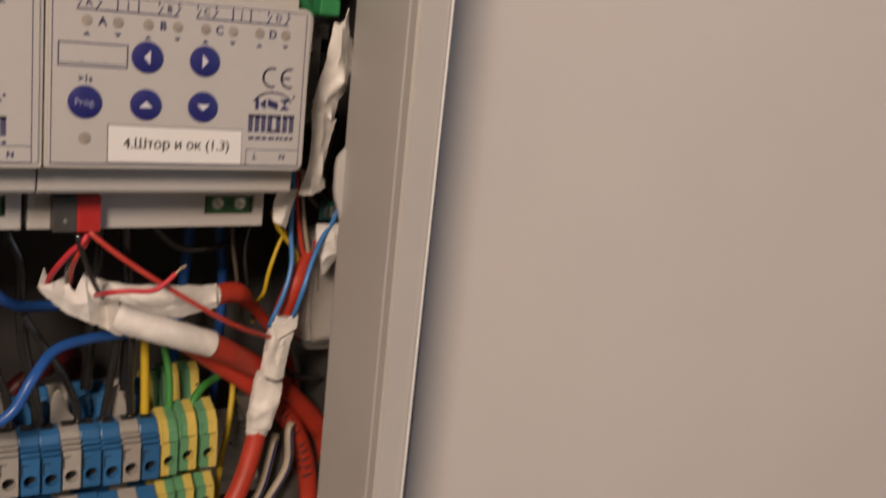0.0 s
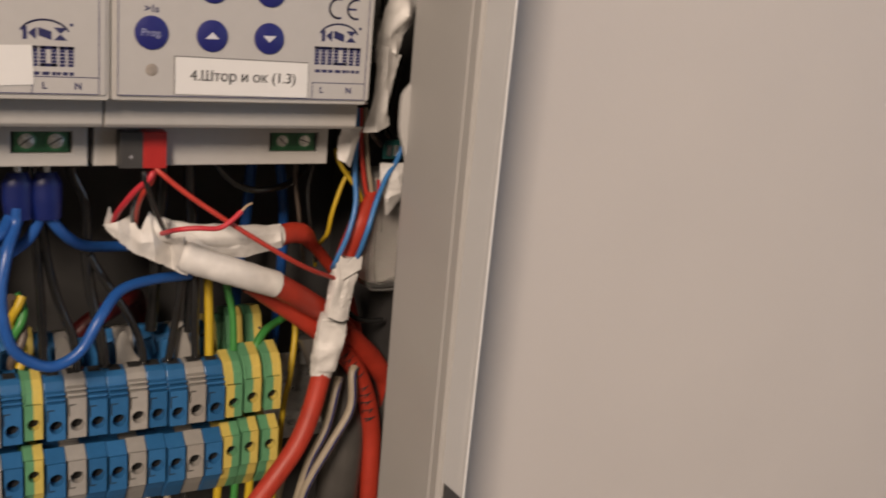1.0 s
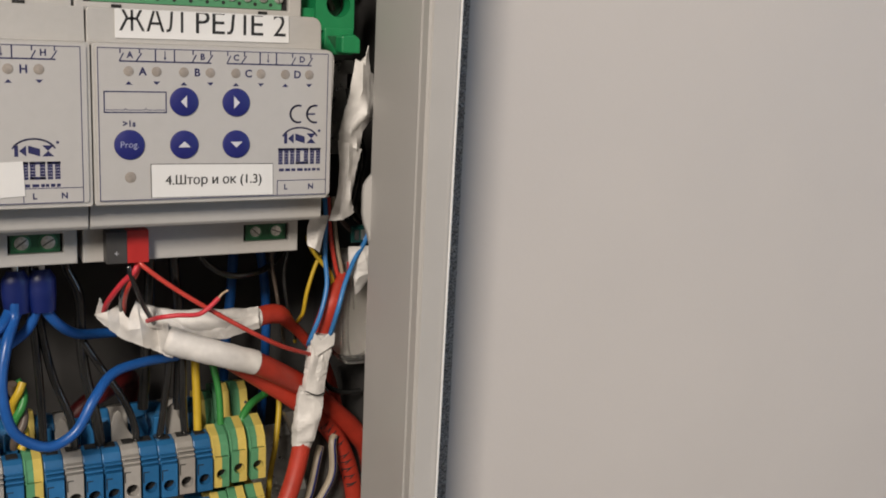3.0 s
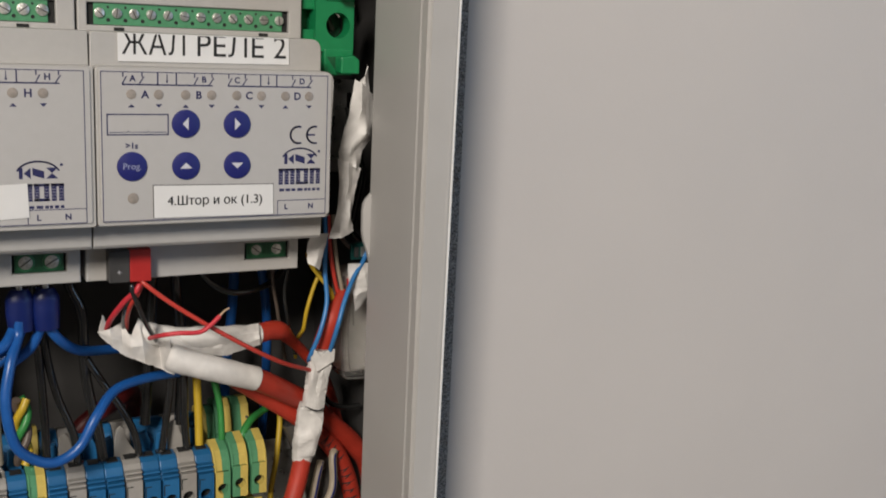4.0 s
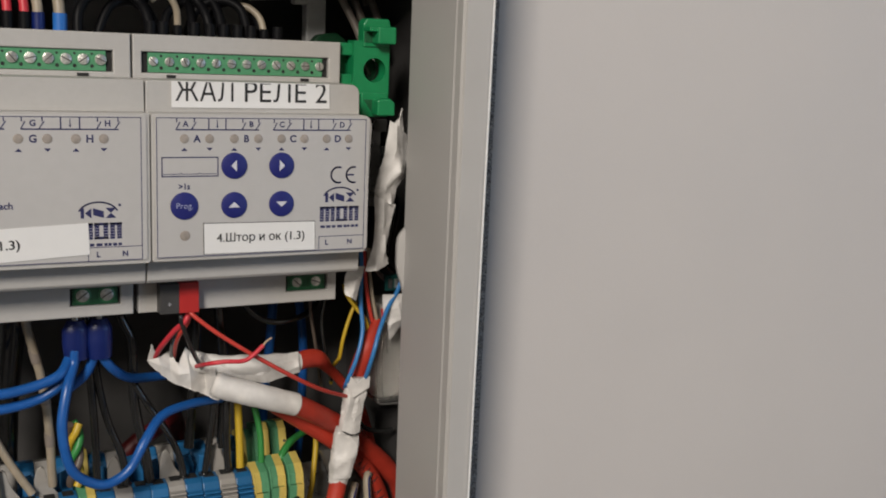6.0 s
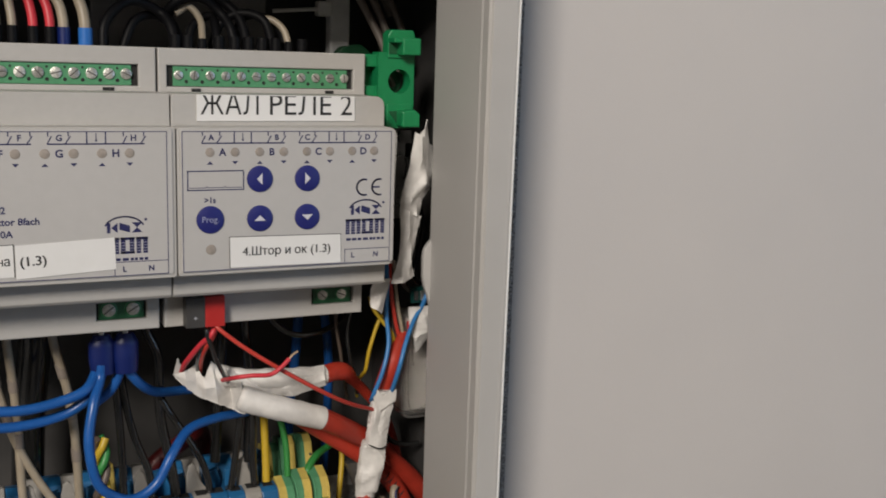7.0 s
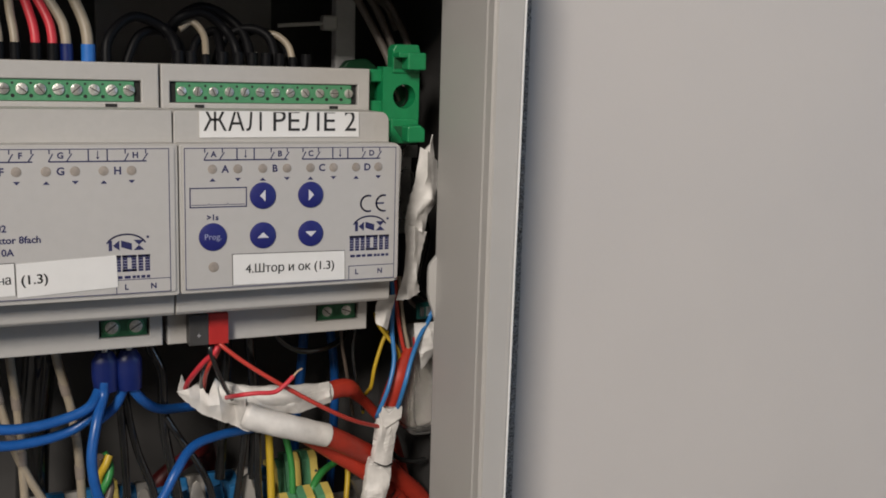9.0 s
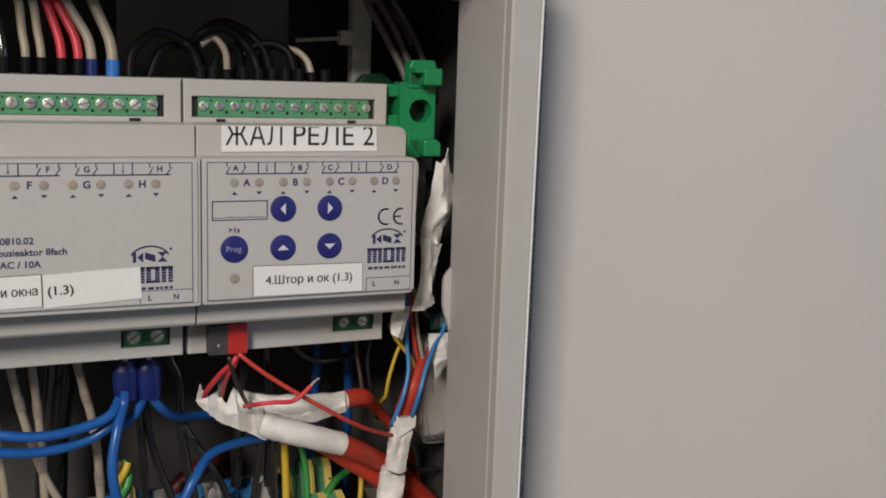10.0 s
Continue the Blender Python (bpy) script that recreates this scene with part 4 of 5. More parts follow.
wire([(86.6, 38, -8), (87.2, 38, -16.8), (88.6, 38, -26.7), (91.3, 39.5, -36.5), (93.5, 40, -41)], 0.8, "red_wire", "thin red wire beside the frame", "thin wires")
wire([(88.4, 38, -8), (89.2, 38, -16.8), (90.6, 38, -26.7), (93.1, 39, -36.5), (94.4, 40, -42)], 0.75, "cream_wire", "thin whitish wire beside the frame", "thin wires")
wire([(79.6, 40, -22), (81.0, 40, -26.4), (84.6, 39, -31.6), (88.6, 38.5, -37.1), (90.3, 40, -44.1)], 0.8, "yellow_wire", "thin yellow wire beside the frame", "thin wires")
wire([(85.5, 42, -30), (83.2, 42, -35.2), (80.6, 42, -43.9), (80.1, 44, -51.7), (80.4, 48, -55.0), (81.6, 57, -61.0), (85, 66, -70)], 0.75, "yellow_wire", "thin yellow wire beside the frame", "thin wires")
wire([(96, 40, -33), (94.8, 37, -37), (92.6, 36.5, -41.5), (90.5, 36.5, -45)], 0.7, "red_plastic", "short thin red wire end", "thin wires")
wire([(78, 60, 0), (77, 52, -24), (74.5, 50, -38), (76, 50, -50), (82, 58, -66)], 0.7, "black_wire", "thin black wire beside the cables", "thin wires")
wire([(74, 60, 0), (72.5, 56, -18), (71.5, 55, -34), (74, 56, -48), (80, 64, -70)], 0.7, "umber_wire", "thin brown wire beside the cables", "thin wires")
wire([(89, 48, -77), (93, 50, -84), (100, 52, -88), (108, 54, -89)], 1.0, "black_wire", "black wire behind the upright cable", "thin wires")


hung = thing("tape_strip", (90, 38, -16), "long crumpled white tape hanging beside the actuator", "tape")
part("upper_length", fold_sheet([
    [(89.7, 24, 41.5), (91.6, 22, 40.4), (94.1, 23.5, 38.6), (97.4, 26, 36.6)],
    [(88.1, 24, 30.5), (91.1, 20.2, 31.5), (94.1, 23.4, 29.5), (97.7, 25.5, 27)],
    [(85.7, 23, 23.5), (88.6, 22.2, 21.5), (92.6, 19.4, 23.5), (97.1, 25, 21.5)],
    [(84.0, 23, 16.5), (87.1, 19.4, 17.2), (90.1, 23.0, 17.6), (93.4, 24.5, 17)],
    [(84.7, 23.5, 12), (87.1, 22, 12.6), (89.6, 20, 11.5), (92.1, 24, 10.2)]], 4.0), "tape", hung, smooth=True)
part("lower_length", fold_sheet([
    [(83.7, 22.4, 14.5), (86.5, 20.2, 13.6), (89.1, 21.8, 12.6), (92.3, 23, 11)],
    [(84.7, 22.6, 4.5), (86.6, 19.8, 5.2), (88.3, 22.2, 4), (90.5, 23.4, 3.2)],
    [(83.5, 22.5, -5), (85.6, 22.0, -4), (87.1, 19.4, -5), (88.7, 23, -6)],
    [(80.7, 22, -13.4), (84.1, 19.6, -12.9), (87.1, 21.9, -12.2), (90.3, 23, -11.2)]], 7.0), "tape", hung, smooth=True)
part("tip", fold_sheet([[(92.5, 25.5, 41.0), (94.0, 24.6, 42.9), (95.4, 26, 46.2)], [(92.3, 25.8, 38.6), (94.0, 25.2, 38.2), (96.3, 26.6, 36.8)]], 12.0), "tape", hung, smooth=True)
single("tape_end", tape_sheet([(75.4, 26.0, -11.8), (74.6, 25.5, -16.7), (74.8, 26.0, -22.5)], [(82.1, 26.0, -12.3), (80.6, 25.0, -16.7), (79.6, 26.5, -25.4)], 8, 7, 1.0, 17.0, 0.3), "tape", (78.3, 27.0, -24.9), "short crumpled white tape end", "tape")
wire([(88, 46, 40), (87.5, 46, 20), (86.5, 46, 0), (86, 46, -20)], 2.0, "black_wire", "dark wires behind the white tape", "thin wires")
wire([(98, 50, 30), (100.5, 48, 16), (103, 46, 6), (101, 46, -6), (99, 48, -18)], 1.2, "black_wire", "dark wires behind the white tape", "thin wires")

# ---- wrapped module beside the frame ----
module = thing("wrapped_module", (102, 50, -76), "small grey module wrapped in clear film", "module")
part("body", box(97.2, 110.6, 45.4, 58, -71.4, -33, 1.4, 3), "module", module)
part("film", box(95.6, 111.6, 43.6, 59, -73.8, -31, 2.6, 3), "film", module, "clear glossy film")
for pts in ([(96.0, 44.4, -33), (95.7, 43.9, -50), (95.9, 44.0, -66), (97.2, 44.0, -72.6), (102, 43.8, -73.6), (110, 43.8, -73.4)], [(98.0, 43.5, -46), (97.6, 43.3, -58), (98.6, 43.3, -69), (101.5, 43.3, -71.5)], [(103.0, 43.5, -70.8), (106.0, 43.2, -69.0), (110.0, 43.4, -70.0)], [(99.8, 43.5, -36), (99.2, 43.3, -44), (99.9, 43.4, -52)]):
    part("edge_fold", tube(pts, 0.42, 8), "film", module, smooth=True)
part("paper_cover", tape_sheet([(92.6, 33, -25.5), (93.0, 32.0, -31.5), (94.6, 32.0, -36.5), (96.0, 33, -43.6)], [(103, 34, -25.5), (104, 33, -31.0), (104, 33, -36.0), (101.5, 35, -39.5)], 8, 7, 1.0, 21.0, 0.3), "tape", module, "torn white tape over the top")
part("board", slab([(95.0, -18.6), (105, -18.2), (106, -24.6), (95.2, -24.8)], 36, 37.5, 0.2), "pcb", module, "teal circuit board edge")
for k in range(4):
    part("chip", box(96.2 + 2.5 * k, 97.7 + 2.5 * k, 35.0, 36.1, -23.6, -20.0, 0.15), "tin" if k % 2 else "dark_plastic", module)
wire([(96.5, 47, -8), (98.5, 46, -14), (102, 46, -19), (106, 46, -22)], 1.1, "black_wire", "dark wires over the module", "thin wires")
wire([(92.5, 46, -14), (95.5, 45, -19), (98.5, 45, -22)], 0.9, "beige_cable", "brown wire over the module", "thin wires")

# ---- white and blue twisted pair ----
for k, pts in enumerate(([(94.4, 46, -103.1), (93, 44, -105.4), (91.9, 41, -116.7), (85.1, 40, -128.4), (78.2, 40, -140.5), (74.8, 40, -148.9), (73.9, 40, -159.9)], [(89.6, 48, -107.7), (87.3, 45, -111.5), (83.6, 43, -124.5), (77.5, 42, -136.2), (73.9, 42, -149.8), (71.9, 42, -160.6)])):
    pair = thing("striped_wire", pts[-1], "white wire with a blue stripe below the cables", "wire", "striped wires")
    part("insulation", tube(pts, 1.6, 12), "cream_wire", pair, smooth=True)
    part("stripe", tube([(p[0] + 0.25, p[1] - 1.3, p[2] + 0.15) for p in pts], 0.5, 8), "ferrule_blue", pair, "blue stripe", smooth=True)
wire([(82, 52, -112), (80, 50, -122), (74.5, 50, -134), (70, 50, -150), (68, 50, -175)], 1.3, "cream_wire", "whitish wire below the cables", "striped wires")

# ---- ferrules and blue wires ----
for x in (-18.2, -10.2):
    fer = thing("twin_ferrule", (x, 42, -42), "dark blue twin wire ferrule under the green terminal", "ferrule", "twin ferrules")
    part("pin", box(x - 0.9, x + 0.9, 41.2, 42.8, -32.0, -23.5, 0.3), "tin", fer, "flat tinned pin")
    part("collar", tube([(x, 42, -29.0), (x, 42, -32.5), (x, 42, -37.5), (x + 0.2, 42, -43.0)], 4.4, 18, 5, flat=0.66, taper=lambda s: 0.62 + 0.38 * min(1, s * 3.2) - 0.12 * max(0, s * 3 - 2)), "ferrule_blue", fer, smooth=True)
wire([(-19.5, 42, -39.2), (-20.5, 41.5, -42.3), (-24.4, 37, -46.6), (-33, 35.5, -49.3), (-45.8, 34, -50.5), (-59.6, 34, -48.4), (-81.1, 40, -43.3)], 1.75, "blue_wire", "thick blue wire leading away under the actuators", "blue wires")
wire([(-17.4, 43, -39.1), (-18.1, 43.5, -43.3), (-22.3, 40, -49.5), (-30.8, 40, -55.3), (-45.7, 38, -57.2), (-59.8, 36, -55.2), (-80.7, 36, -50.4)], 1.75, "blue_wire", "thick blue wire leading away under the actuators", "blue wires")
wire([(-18.7, 40.6, -39.2), (-19.3, 40, -44.4), (-22.3, 34.5, -51.6), (-24.4, 32, -64.1), (-22.1, 32, -78.2), (-15.7, 34, -85.3), (-8.9, 35.5, -87.5), (-1.5, 36.5, -83.5), (4.4, 38, -73.9), (12, 46, -68.4), (23, 52, -67.4), (37, 58, -68.4)], 1.75, "blue_wire", "thick blue wire hanging in a loop", "blue wires")
wire([(-10.2, 42, -39.2), (-9.5, 43, -42.5), (-5, 45.5, -49), (1.8, 53, -55.0), (11.8, 62, -58.4), (26, 70, -60.8)], 1.75, "blue_wire", "thick blue wire passing behind the tape", "blue wires")
wire([(-11.2, 43.5, -39.1), (-12.2, 44, -43.8), (-15.2, 45, -50), (-22, 46, -55.7)], 1.7, "blue_wire", "thick blue wire joining the bundle", "blue wires")

# ---- wires in the dark behind ----
for pts, r, mat, label in (
    ([(65.3, 82.0, -3.8), (65.2, 82.0, -25.0), (64.5, 84.0, -51.4), (63.1, 88.0, -79.9), (63.5, 94.0, -119.9)], 2.0, "blue_wire", "blue wire deep in the cabinet"),
    ([(72.7, 82.0, -3.8), (74.3, 82.0, -27.1), (79.0, 86.0, -52.5), (81.5, 92.0, -77.7), (81.4, 98.0, -119.8)], 1.9, "blue_wire", "blue wire deep in the cabinet"),
    ([(40, 62, -10), (43, 56, -27), (50, 55, -36), (60, 55, -39), (74, 60, -36), (84, 70, -24)], 1.2, "black_wire", "dark wire deep in the cabinet"),
    ([(38, 62, -14), (37, 62, -34), (39, 62, -60), (38, 62, -90)], 2.0, "black_wire", "black wire deep in the cabinet"),
    ([(28, 64, -14), (29, 64, -34), (28, 66, -60), (26, 66, -90)], 2.0, "black_wire", "black wire deep in the cabinet"),
    ([(-1.7, 56, -22.5), (-0.7, 58, -32.3), (3.3, 58, -42.8), (3.8, 59, -59.7), (5.1, 59, -72.1), (8.2, 58, -88.7), (9.7, 57.8, -102.1)], 1.85, "black_wire", "glossy black wire down to the terminals"),
    ([(-12.2, 58, -26.6), (-11.8, 58, -49.4), (-10.4, 58, -72.1), (-9.6, 57.8, -102.1)], 1.45, "black_wire", "glossy black wire down to the terminals"),
    ([(-10.1, 56, -32.8), (-9.2, 58, -53.5), (-5.7, 58, -72.1), (-0.5, 58, -87.7), (0.8, 57.8, -102.1)], 1.45, "black_wire", "glossy black wire down to the terminals"),
    ([(4.5, 58, -59.7), (9.1, 58, -68), (17.2, 58, -81.7), (21.4, 58, -92.8), (22.3, 57.8, -102.1)], 1.35, "black_wire", "glossy black wire down to the terminals"),
    ([(34.4, 60, -55.5), (33.9, 58, -71.1), (32.4, 58, -84.5), (29.9, 57.8, -102.1)], 1.4, "black_wire", "glossy black wire down to the terminals"),
    ([(39.5, 62, -57.6), (38.9, 58, -74.2), (39, 58, -87.7), (40, 57.8, -102.1)], 1.5, "black_wire", "glossy black wire down to the terminals"),
    ([(44.4, 64, -59.6), (44.6, 62, -74.1), (44.7, 60, -86.6), (44.5, 58, -98)], 1.55, "yellow_wire", "yellow earth wire down to the terminals"),
    ([(48.8, 66, -63.8), (51.6, 62, -76.2), (53.1, 60, -85.6), (53.2, 58, -97)], 1.3, "green_wire", "green earth wire down to the terminals"),
    ([(74, 60, -86), (73.1, 68, -91.1), (65.9, 62, -92.2), (61.8, 59, -95.9), (61.2, 58, -99)], 1.5, "green_wire", "green earth wire down to the terminals"),
    ([(60, 92, -84), (70, 70, -78), (79.5, 70, -90.6), (77.5, 65, -109.3), (74.2, 63, -127.9), (72.6, 63, -172.4)], 1.12, "yellow_wire", "yellow wire beside the terminals"),
    ([(-33.2, 52, -22.5), (-33, 52, -32.1), (-28.6, 54, -51.9), (-26.4, 56, -70.1), (-25.4, 58, -94.9)], 1.55, "cream_wire", "cream wire down to the terminals"),
    ([(-55.7, 58, -22.4), (-54.5, 58, -33.9), (-50.8, 60, -52.4), (-46.6, 60, -68.8), (-40.2, 60, -83.6), (-32.4, 58, -97)], 1.5, "cream_wire", "cream wire down to the terminals"),
    ([(-48.1, 58, -22.4), (-47.6, 58, -34.1), (-45.7, 60, -54.1), (-44.7, 60, -83), (-44.3, 58, -99)], 1.5, "cream_wire", "cream wire down to the terminals"),
    ([(-60.1, 56, -51.4), (-59.6, 56, -61.5), (-57.9, 56, -79.5), (-57.2, 58, -99)], 1.5, "cream_wire", "cream wire down to the terminals"),
    ([(-10, 79, -122), (-3, 78, -102), (6, 77.5, -91.5), (15, 78, -85.5), (22, 83, -83.5), (27, 94, -88), (29, 100, -100)], 3.4, "dark_red", "dark red cable behind the terminals"),
):
    wire(pts, r, mat, label, "wires behind")
wire([(-36, 86, -10), (-36.5, 86, -40), (-40, 86, -74), (-42, 86, -118)], 6.0, "black_wire", "thick black cable deep in the cabinet", "wires behind")

for x, y, z, lean in ((-30.5, 53.2, -43.7, 0.23), (-27.5, 55, -59.7, 0.12), (-26.1, 56.6, -76.3, 0.05), (-52, 59.4, -46.2, 0.2), (-48.1, 60, -62.8, 0.25), (-46.1, 59.8, -49.3, 0.09), (-45.1, 60, -70, 0.03)):
    single("wire_marker", tube([(x - lean * 2.6, y, z + 2.6), (x, y, z), (x + lean * 2.6, y, z - 2.6)], 1.75, 14, 4), "beige_cable", (x, y, z), "greyish marker sleeve on a cream wire", "wire marker", "wire markers", smooth=True)

# ---- wires into the upper terminals ----
TOPWIRES = [(-47.5, -49.3, "cream_wire", "matte_black", 1.35), (-42.9, -45.1, "cream_wire", "matte_black", 1.35), (-36.9, -41.2, "pink_wire", "matte_black", 1.45), (-31.9, -38.2, "pink_wire", "matte_black", 1.45), (-27.9, -35.2, "cream_wire", "ferrule_blue", 1.6), (-21.4, -26.8, "cream_wire", "bright_blue", 1.8), (-54, -57, "black_wire", "matte_black", 1.5), (-60, -63, "cream_wire", "matte_black", 1.5)]
for x, xt, mat, fer, r in TOPWIRES:
    lead = thing("ferruled_wire", (x, 34, 66), "insulated wire with a plastic ferrule entering the terminals", "wire", "upper wires")
    part("insulation", tube([(x, 34, 73), (x - 0.2, 34.6, 77), (x - 0.6 + 0.12 * (xt - x), 36, 82), (xt, 40, 93), (xt - 5, 46, 108), (xt - 14, 55, 125)], r, 12), mat, lead, smooth=True)
    part("ferrule", tube([(x, 34, 66), (x, 34, 69), (x, 34, 74)], r * 1.22, 14, 4), fer, lead, "coloured plastic ferrule", smooth=True)
LOOPS = [
    ([(-15.8, 36, 66), (-14.6, 38, 76.2), (-6.5, 42, 83.4), (3.2, 44, 80.7), (6.8, 40, 75.1), (7.2, 36, 66)], 1.7),
    ([(-9.2, 44, 66), (-4.1, 46, 77.2), (3.9, 48, 79.4), (8.2, 44, 76.1), (10.6, 38, 66)], 1.6),
    ([(6.8, 50, 78), (9.5, 46, 84.0), (17.2, 46, 87.8), (26.1, 46, 84.5), (31.1, 42, 77.9), (32.0, 36, 66)], 1.7),
    ([(5, 48, 78), (8.5, 42, 83.6), (16.5, 42, 85.8), (23.6, 42, 81), (26.6, 38, 74.8), (27.2, 36, 66)], 1.6),
    ([(20.6, 44, 66), (24.4, 45, 77.2), (31.6, 43, 81.2), (38.6, 39, 78.2), (41.4, 37, 66)], 1.6),
    ([(12.6, 42, 66), (15.0, 46, 76), (21.5, 47, 80), (22.2, 42, 75), (21.7, 36, 66)], 1.5),
    ([(30, 50, 66), (33, 50, 79), (39, 47, 80.5), (44.8, 42, 76), (46.6, 37, 66)], 1.5),
]
for pts, r in LOOPS:
    wire(pts, r, "matte_black", "black wire looped over into the upper terminals", "black loops")
for x, pts in ((16.2, [(9.0, 44, 80), (13.4, 44, 82.6), (16.6, 41, 78.3), (16.3, 36, 71.5)]), (46.2, [(37.5, 42, 79.6), (41.5, 40, 79.2), (45.0, 38, 75.8), (46.2, 36, 70.5)])):
    lead = thing("ferruled_wire", (x, 36, 66), "cream wire with a black ferrule entering the terminals", "wire", "upper wires")
    part("insulation", tube(pts, 1.2, 12), "cream_wire", lead, smooth=True)
    part("ferrule", tube([(x, 36, 66), (x, 36, 69), (x, 36, 72)], 1.5, 14, 4), "matte_black", lead, "black ferrule", smooth=True)
for k, x in enumerate((7.3, 11.4, 21.8, 27.2, 32.0, 36.8, 41.6, 51.0)):
    single("ferrule", tube([(x, 36, 66), (x, 36, 69), (x, 36, 73)], 1.9, 14, 4), "matte_black", (x, 36, 66), "black plastic wire ferrule over the terminals", "ferrule", "black ferrules", smooth=True)

# ---- cables at the back, above ----
for pts in ([(74, 72, 112), (78.4, 70, 100.3), (84.7, 66, 87.5), (90.9, 60, 72.6), (94, 56, 60)], [(80, 74, 112), (84.3, 72, 100.7), (90.2, 68, 88.9), (94.2, 62, 75), (97, 58, 62)], [(86, 76, 112), (91.0, 74, 101.2), (97.8, 72, 90.5), (101.3, 68, 80.6), (104, 64, 66)], [(78, 78, 112), (86, 76, 100), (96, 76, 93), (100, 74, 84)]):
    wire(pts, 1.55, "beige_cable", "brownish-beige cable at the back of the cabinet", "beige cables")
tie = thing("cable_tie", (64, 74, 85), "grey plastic cable tie at the back", "cable tie")
part("strap", tube([(52, 76, 83.8), (61, 75, 84.6), (71, 74, 85.4)], 0.8, 8), "module", tie, smooth=True)
part("head", box(69.0, 75.0, 72.5, 77.5, 82.6, 88.4, 0.8), "module", tie)
# coloured dark to imitate the shade at the back
single("green_clip", slab([(77, 60), (92, 60), (92, 69.5), (88, 72.5), (80, 71.5), (77, 68)], 75, 80, 0.8), "dark_green", (84, 78, 60), "green plastic clip, its shade put into a dark colour", "clip")

lead = thing("earth_lead", (-15.6, 58, -96), "twisted green and yellow earth lead above the terminals", "wire")
for k in range(3):
    pts = [(-17.4 + 1.9 * math.sin(0.9 * i + 2.1 * k), 58.5 + 1.9 * math.cos(0.9 * i + 2.1 * k), -72 - 3.0 * i) for i in range(9)]
    part("strand", tube(pts, 1.45, 10, 4), ("green_wire", "yellow_wire", "umber_wire")[k], lead, smooth=True)

# ---- terminal blocks ----
PITCH = 6.49


def terminal_block(kind):
    """A two-tier rail terminal 5.9 mm wide before scaling, standing at x = 0."""
    label = {"blue": "blue two-tier rail terminal with dark screw holes", "grey": "grey two-tier rail terminal with dark screw holes", "earth": "green and yellow earth terminal with screw holes", "mirrored": "yellow and green earth terminal with screw holes"}[kind]
    block = thing("terminal_block", (0, 60, -140), label, "terminal", "rail terminals")
    earth = kind in ("earth", "mirrored")
    up = 2.0 if earth else 0.0
    rear = [(57.5, -96.5), (60.5, -91.5 + 2 * up), (64, -89.5 + 2 * up), (70, -91 + 2 * up), (72, -100), (72, -142), (44, -142), (40.0, -136.5), (38.2, -133.6 + up), (41.5, -133.2 + up), (41.5, -122.6 + up), (37.8, -122.0 + up), (42.4, -118.7 + up), (43.2, -119.2 + up), (43.6, -123.0 + up), (54.0, -123.0 + up), (54.0, -113.7 + up), (41.0, -113.7 + up)]
    if earth:
        outline = [(39.5, -102.0), (37.6, -101.0), (38.6, -97.2), (41.4, -94.4), (47.5, -92.2), (50.5, -96), (54, -97)] + rear
    else:
        outline = [(38.6, -102.0), (39.6, -100.6), (40.2, -98.4), (41.2, -96.6), (43.0, -95.6), (47.5, -95.4), (50.5, -98), (54, -99)] + rear
    w = 5.95
    if earth:
        near, far = ("green", "yellow") if kind == "earth" else ("yellow", "green")
        part(near + "_half", prism(outline, 0.0, w * 0.5, 0.12, 1), "block_" + near, block, near + " half")
        part(far + "_half", prism(outline, w * 0.5, w, 0.12, 1), "block_" + far, block, far + " half")
        mats = [("block_" + near, 0.0, w * 0.5), ("block_" + far, w * 0.5, w)]
    else:
        part("body", prism(outline, 0.0, w, 0.3, 2), "block_" + kind, block)
        mats = [("block_" + kind, 0.0, w)]
    top_z = {"grey": -100.9, "blue": -101.9}.get(kind, -101.0)
    for z0, z1, y0, hz in ((-113.6 + up * 0.6, top_z, 36.4, -109.4 + up), (-133.2 + up, -121.8 + up, 37.0, -127.2 + up)):
        if len(mats) == 1:
            part("front", holed(0.38, w - 0.38, z0, z1, w * 0.5, hz, 2.05, y0, y0 + 5, 28), mats[0][0], block)
        else:
            for mat, a, b in mats:
                bm = holed(0.3, w - 0.3, z0, z1, w * 0.5, hz, 1.9, y0, y0 + 5, 28)
                geom = bm.verts[:] + bm.edges[:] + bm.faces[:]
                bmesh.ops.bisect_plane(bm, geom=geom, plane_co=(w * 0.5, 0, 0), plane_no=(1, 0, 0), clear_outer=a == 0.0, clear_inner=a > 0)
                part("front", bm, mat, block)
        part("screw_hole", disc(w * 0.5, hz, 2.15, y0 + 3.2, y0 + 4.8, 20), "hole", block)
        if not earth:
            upper = z0 > -118
            bar_z, stem_z = (z1 - 1.9, z1 - 5.4) if upper else (z0 + 2.6, z0 + 5.4)
            part("mark", stroke([(0.6, bar_z), (2.3, bar_z)], 0.36, y0), "black_ink", block)
            part("mark", stroke([(0.6, bar_z), (0.6, stem_z)], 0.36, y0), "black_ink", block)
    if not earth:
        for k in range(2):
            part("ridge", box(0.15, w - 0.15, 37.0 + 0.7 * k, 41.5 + 0.7 * k, top_z + 0.5 + 1.45 * k, top_z + 1.25 + 1.45 * k, 0.2, 1), mats[0][0], block)
    else:
        slope = [(37.0, -101.2), (38.0, -97.4), (40.9, -94.2), (41.5, -94.6), (38.9, -97.6), (38.0, -101.2)]
        part("rim", prism(slope, 0.1, 0.75, 0.1, 1), mats[0][0], block)
        part("rim", prism(slope, w - 0.75, w - 0.1, 0.1, 1), mats[1][0], block)
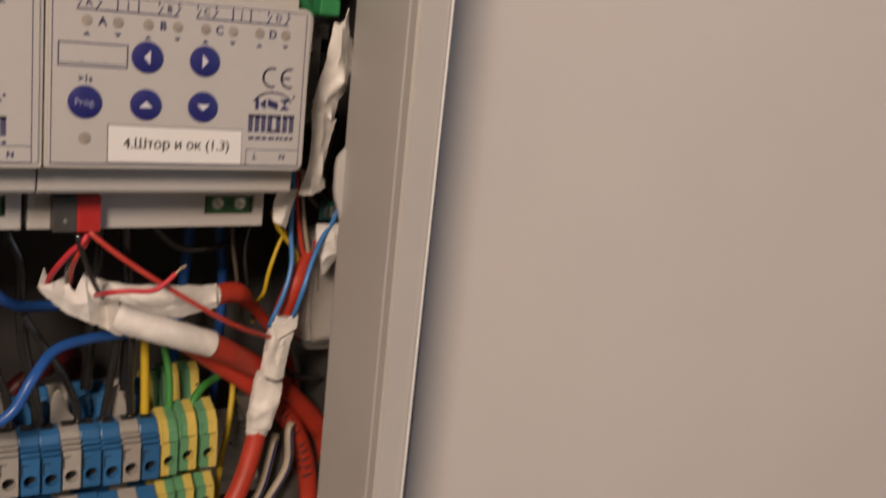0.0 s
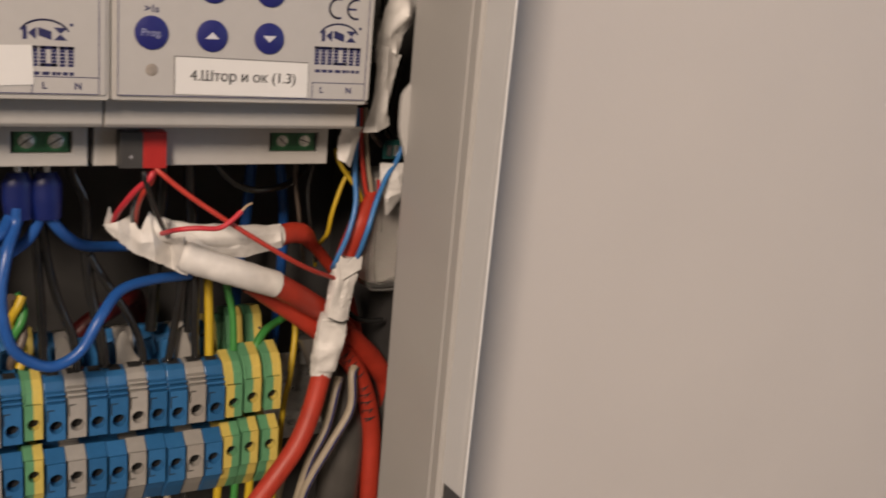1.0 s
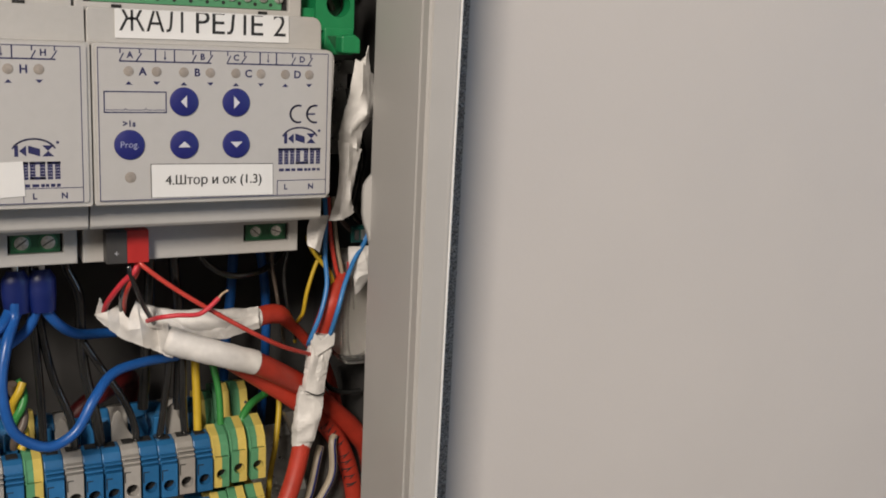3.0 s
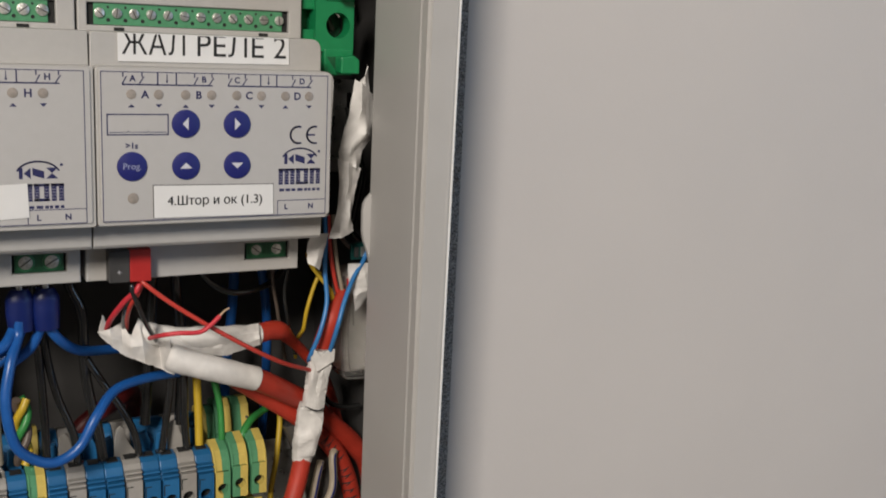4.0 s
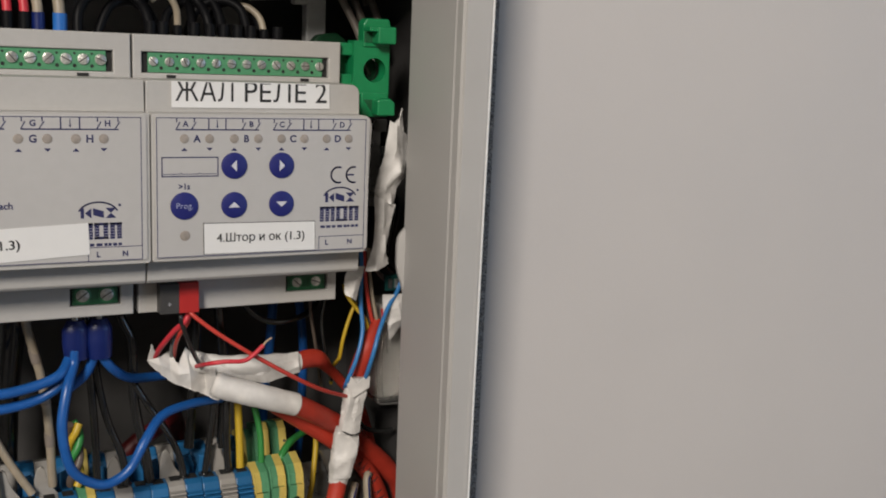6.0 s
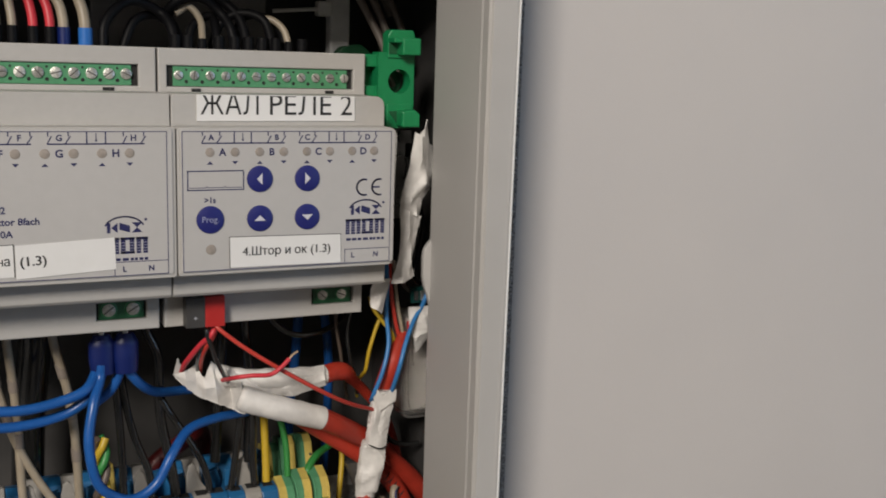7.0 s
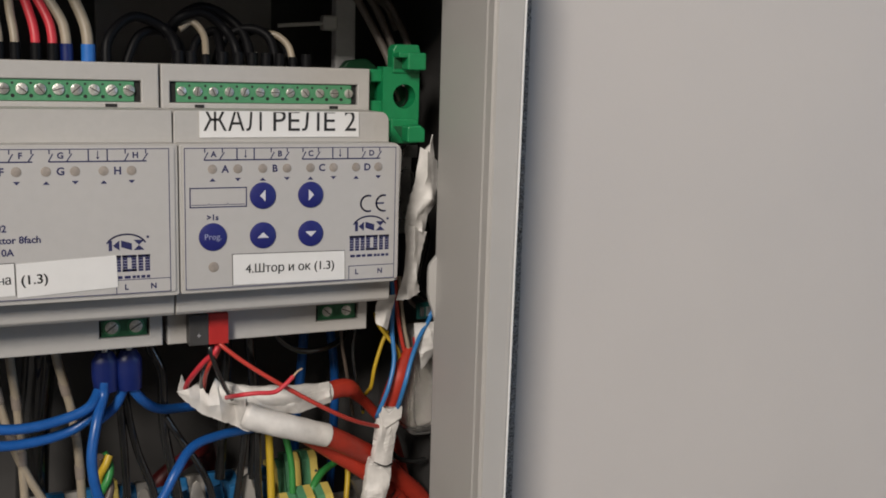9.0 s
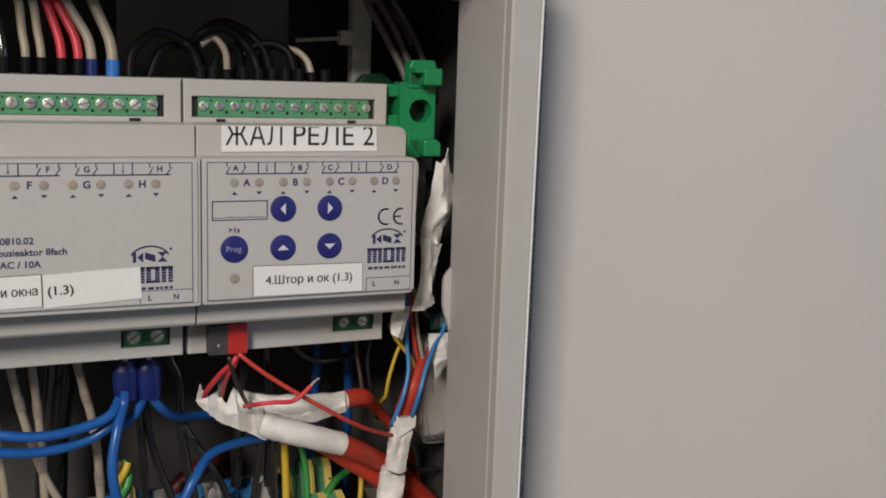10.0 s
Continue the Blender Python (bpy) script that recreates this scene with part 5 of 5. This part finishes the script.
        part("rim", prism([(36.9, -101.9), (37.0, -101.0), (38.4, -101.0), (38.4, -101.9)], 0.1, w - 0.1, 0.1, 1), mats[0][0], block)
    if kind == "grey":
        sail = [(-1.4, -99), (-1.3, -90.4), (-0.4, -86.6), (1.0, -85.6), (2.0, -86.6), (2.9, -90.0), (4.0, -92.8), (5.6, -95.2), (6.8, -97.2), (6.8, -99)]
        part("fin", slab(sail, 49, 50.2, 0.2), "block_grey", block, "thin pale fin")
    elif kind == "blue":
        part("fin", slab([(1.2, -99), (1.6, -91.2), (4.4, -90.4), (5.6, -94), (5.7, -99)], 53, 55, 0.2), "block_blue", block)
    part("wire_entry", box(1.2, w - 1.2, 43.6, 47.4, outline[5][1] - 0.3, outline[5][1] + 0.12), "hole", block)
    return block


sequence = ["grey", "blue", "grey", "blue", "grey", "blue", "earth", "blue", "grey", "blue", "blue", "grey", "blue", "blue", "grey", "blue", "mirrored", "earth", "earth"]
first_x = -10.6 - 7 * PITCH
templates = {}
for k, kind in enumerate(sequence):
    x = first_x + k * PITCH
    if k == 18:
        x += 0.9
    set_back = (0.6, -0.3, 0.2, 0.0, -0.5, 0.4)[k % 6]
    # slid back along the sight lines and enlarged to fit the camera's view
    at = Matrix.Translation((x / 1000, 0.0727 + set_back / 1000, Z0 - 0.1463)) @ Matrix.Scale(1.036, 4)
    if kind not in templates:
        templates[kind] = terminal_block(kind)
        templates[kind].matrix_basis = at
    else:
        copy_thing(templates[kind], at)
for x in (-9.6, 0.8, 9.7, 22.3, 29.9, 40.0):
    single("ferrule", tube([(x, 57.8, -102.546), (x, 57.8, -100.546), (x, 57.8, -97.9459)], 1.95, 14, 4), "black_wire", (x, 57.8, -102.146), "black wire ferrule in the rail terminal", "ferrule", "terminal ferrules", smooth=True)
single("end_stop", slab([(64.6, -138), (64.6, -97), (67.0, -94), (69.5, -96), (69.5, -138)], 72, 84, 0.6), "dark_plastic", (67, 72, -138), "dark end stop beside the earth terminals", "end stop")
for k, (x, mat, r) in enumerate(((-8.5, "cream_wire", 1.3), (-1, "beige_cable", 1.3), (10, "black_wire", 1.4), (22, "cream_wire", 1.3), (29, "cream_wire", 1.2), (35, "black_wire", 1.3), (47.2, "yellow_wire", 1.5), (53.5, "green_wire", 1.4), (59, "yellow_wire", 1.5), (-15.5, "green_wire", 1.4), (-22, "black_wire", 1.4))):
    wire([(x + 2, 58, -142), (x + 1.6, 57, -152), (x + 0.8, 58, -170), (x + 0.5, 60, -195)], r, mat, "insulated wire leaving the terminals downward", "lower wires")
# grey hose in the lower corner
wire([(88, 66, -96), (93, 62, -112), (97, 58, -132), (96, 58, -165)], 8.5, "hose", "smooth grey conduit behind the red cables", "", "conduit", "conduit")
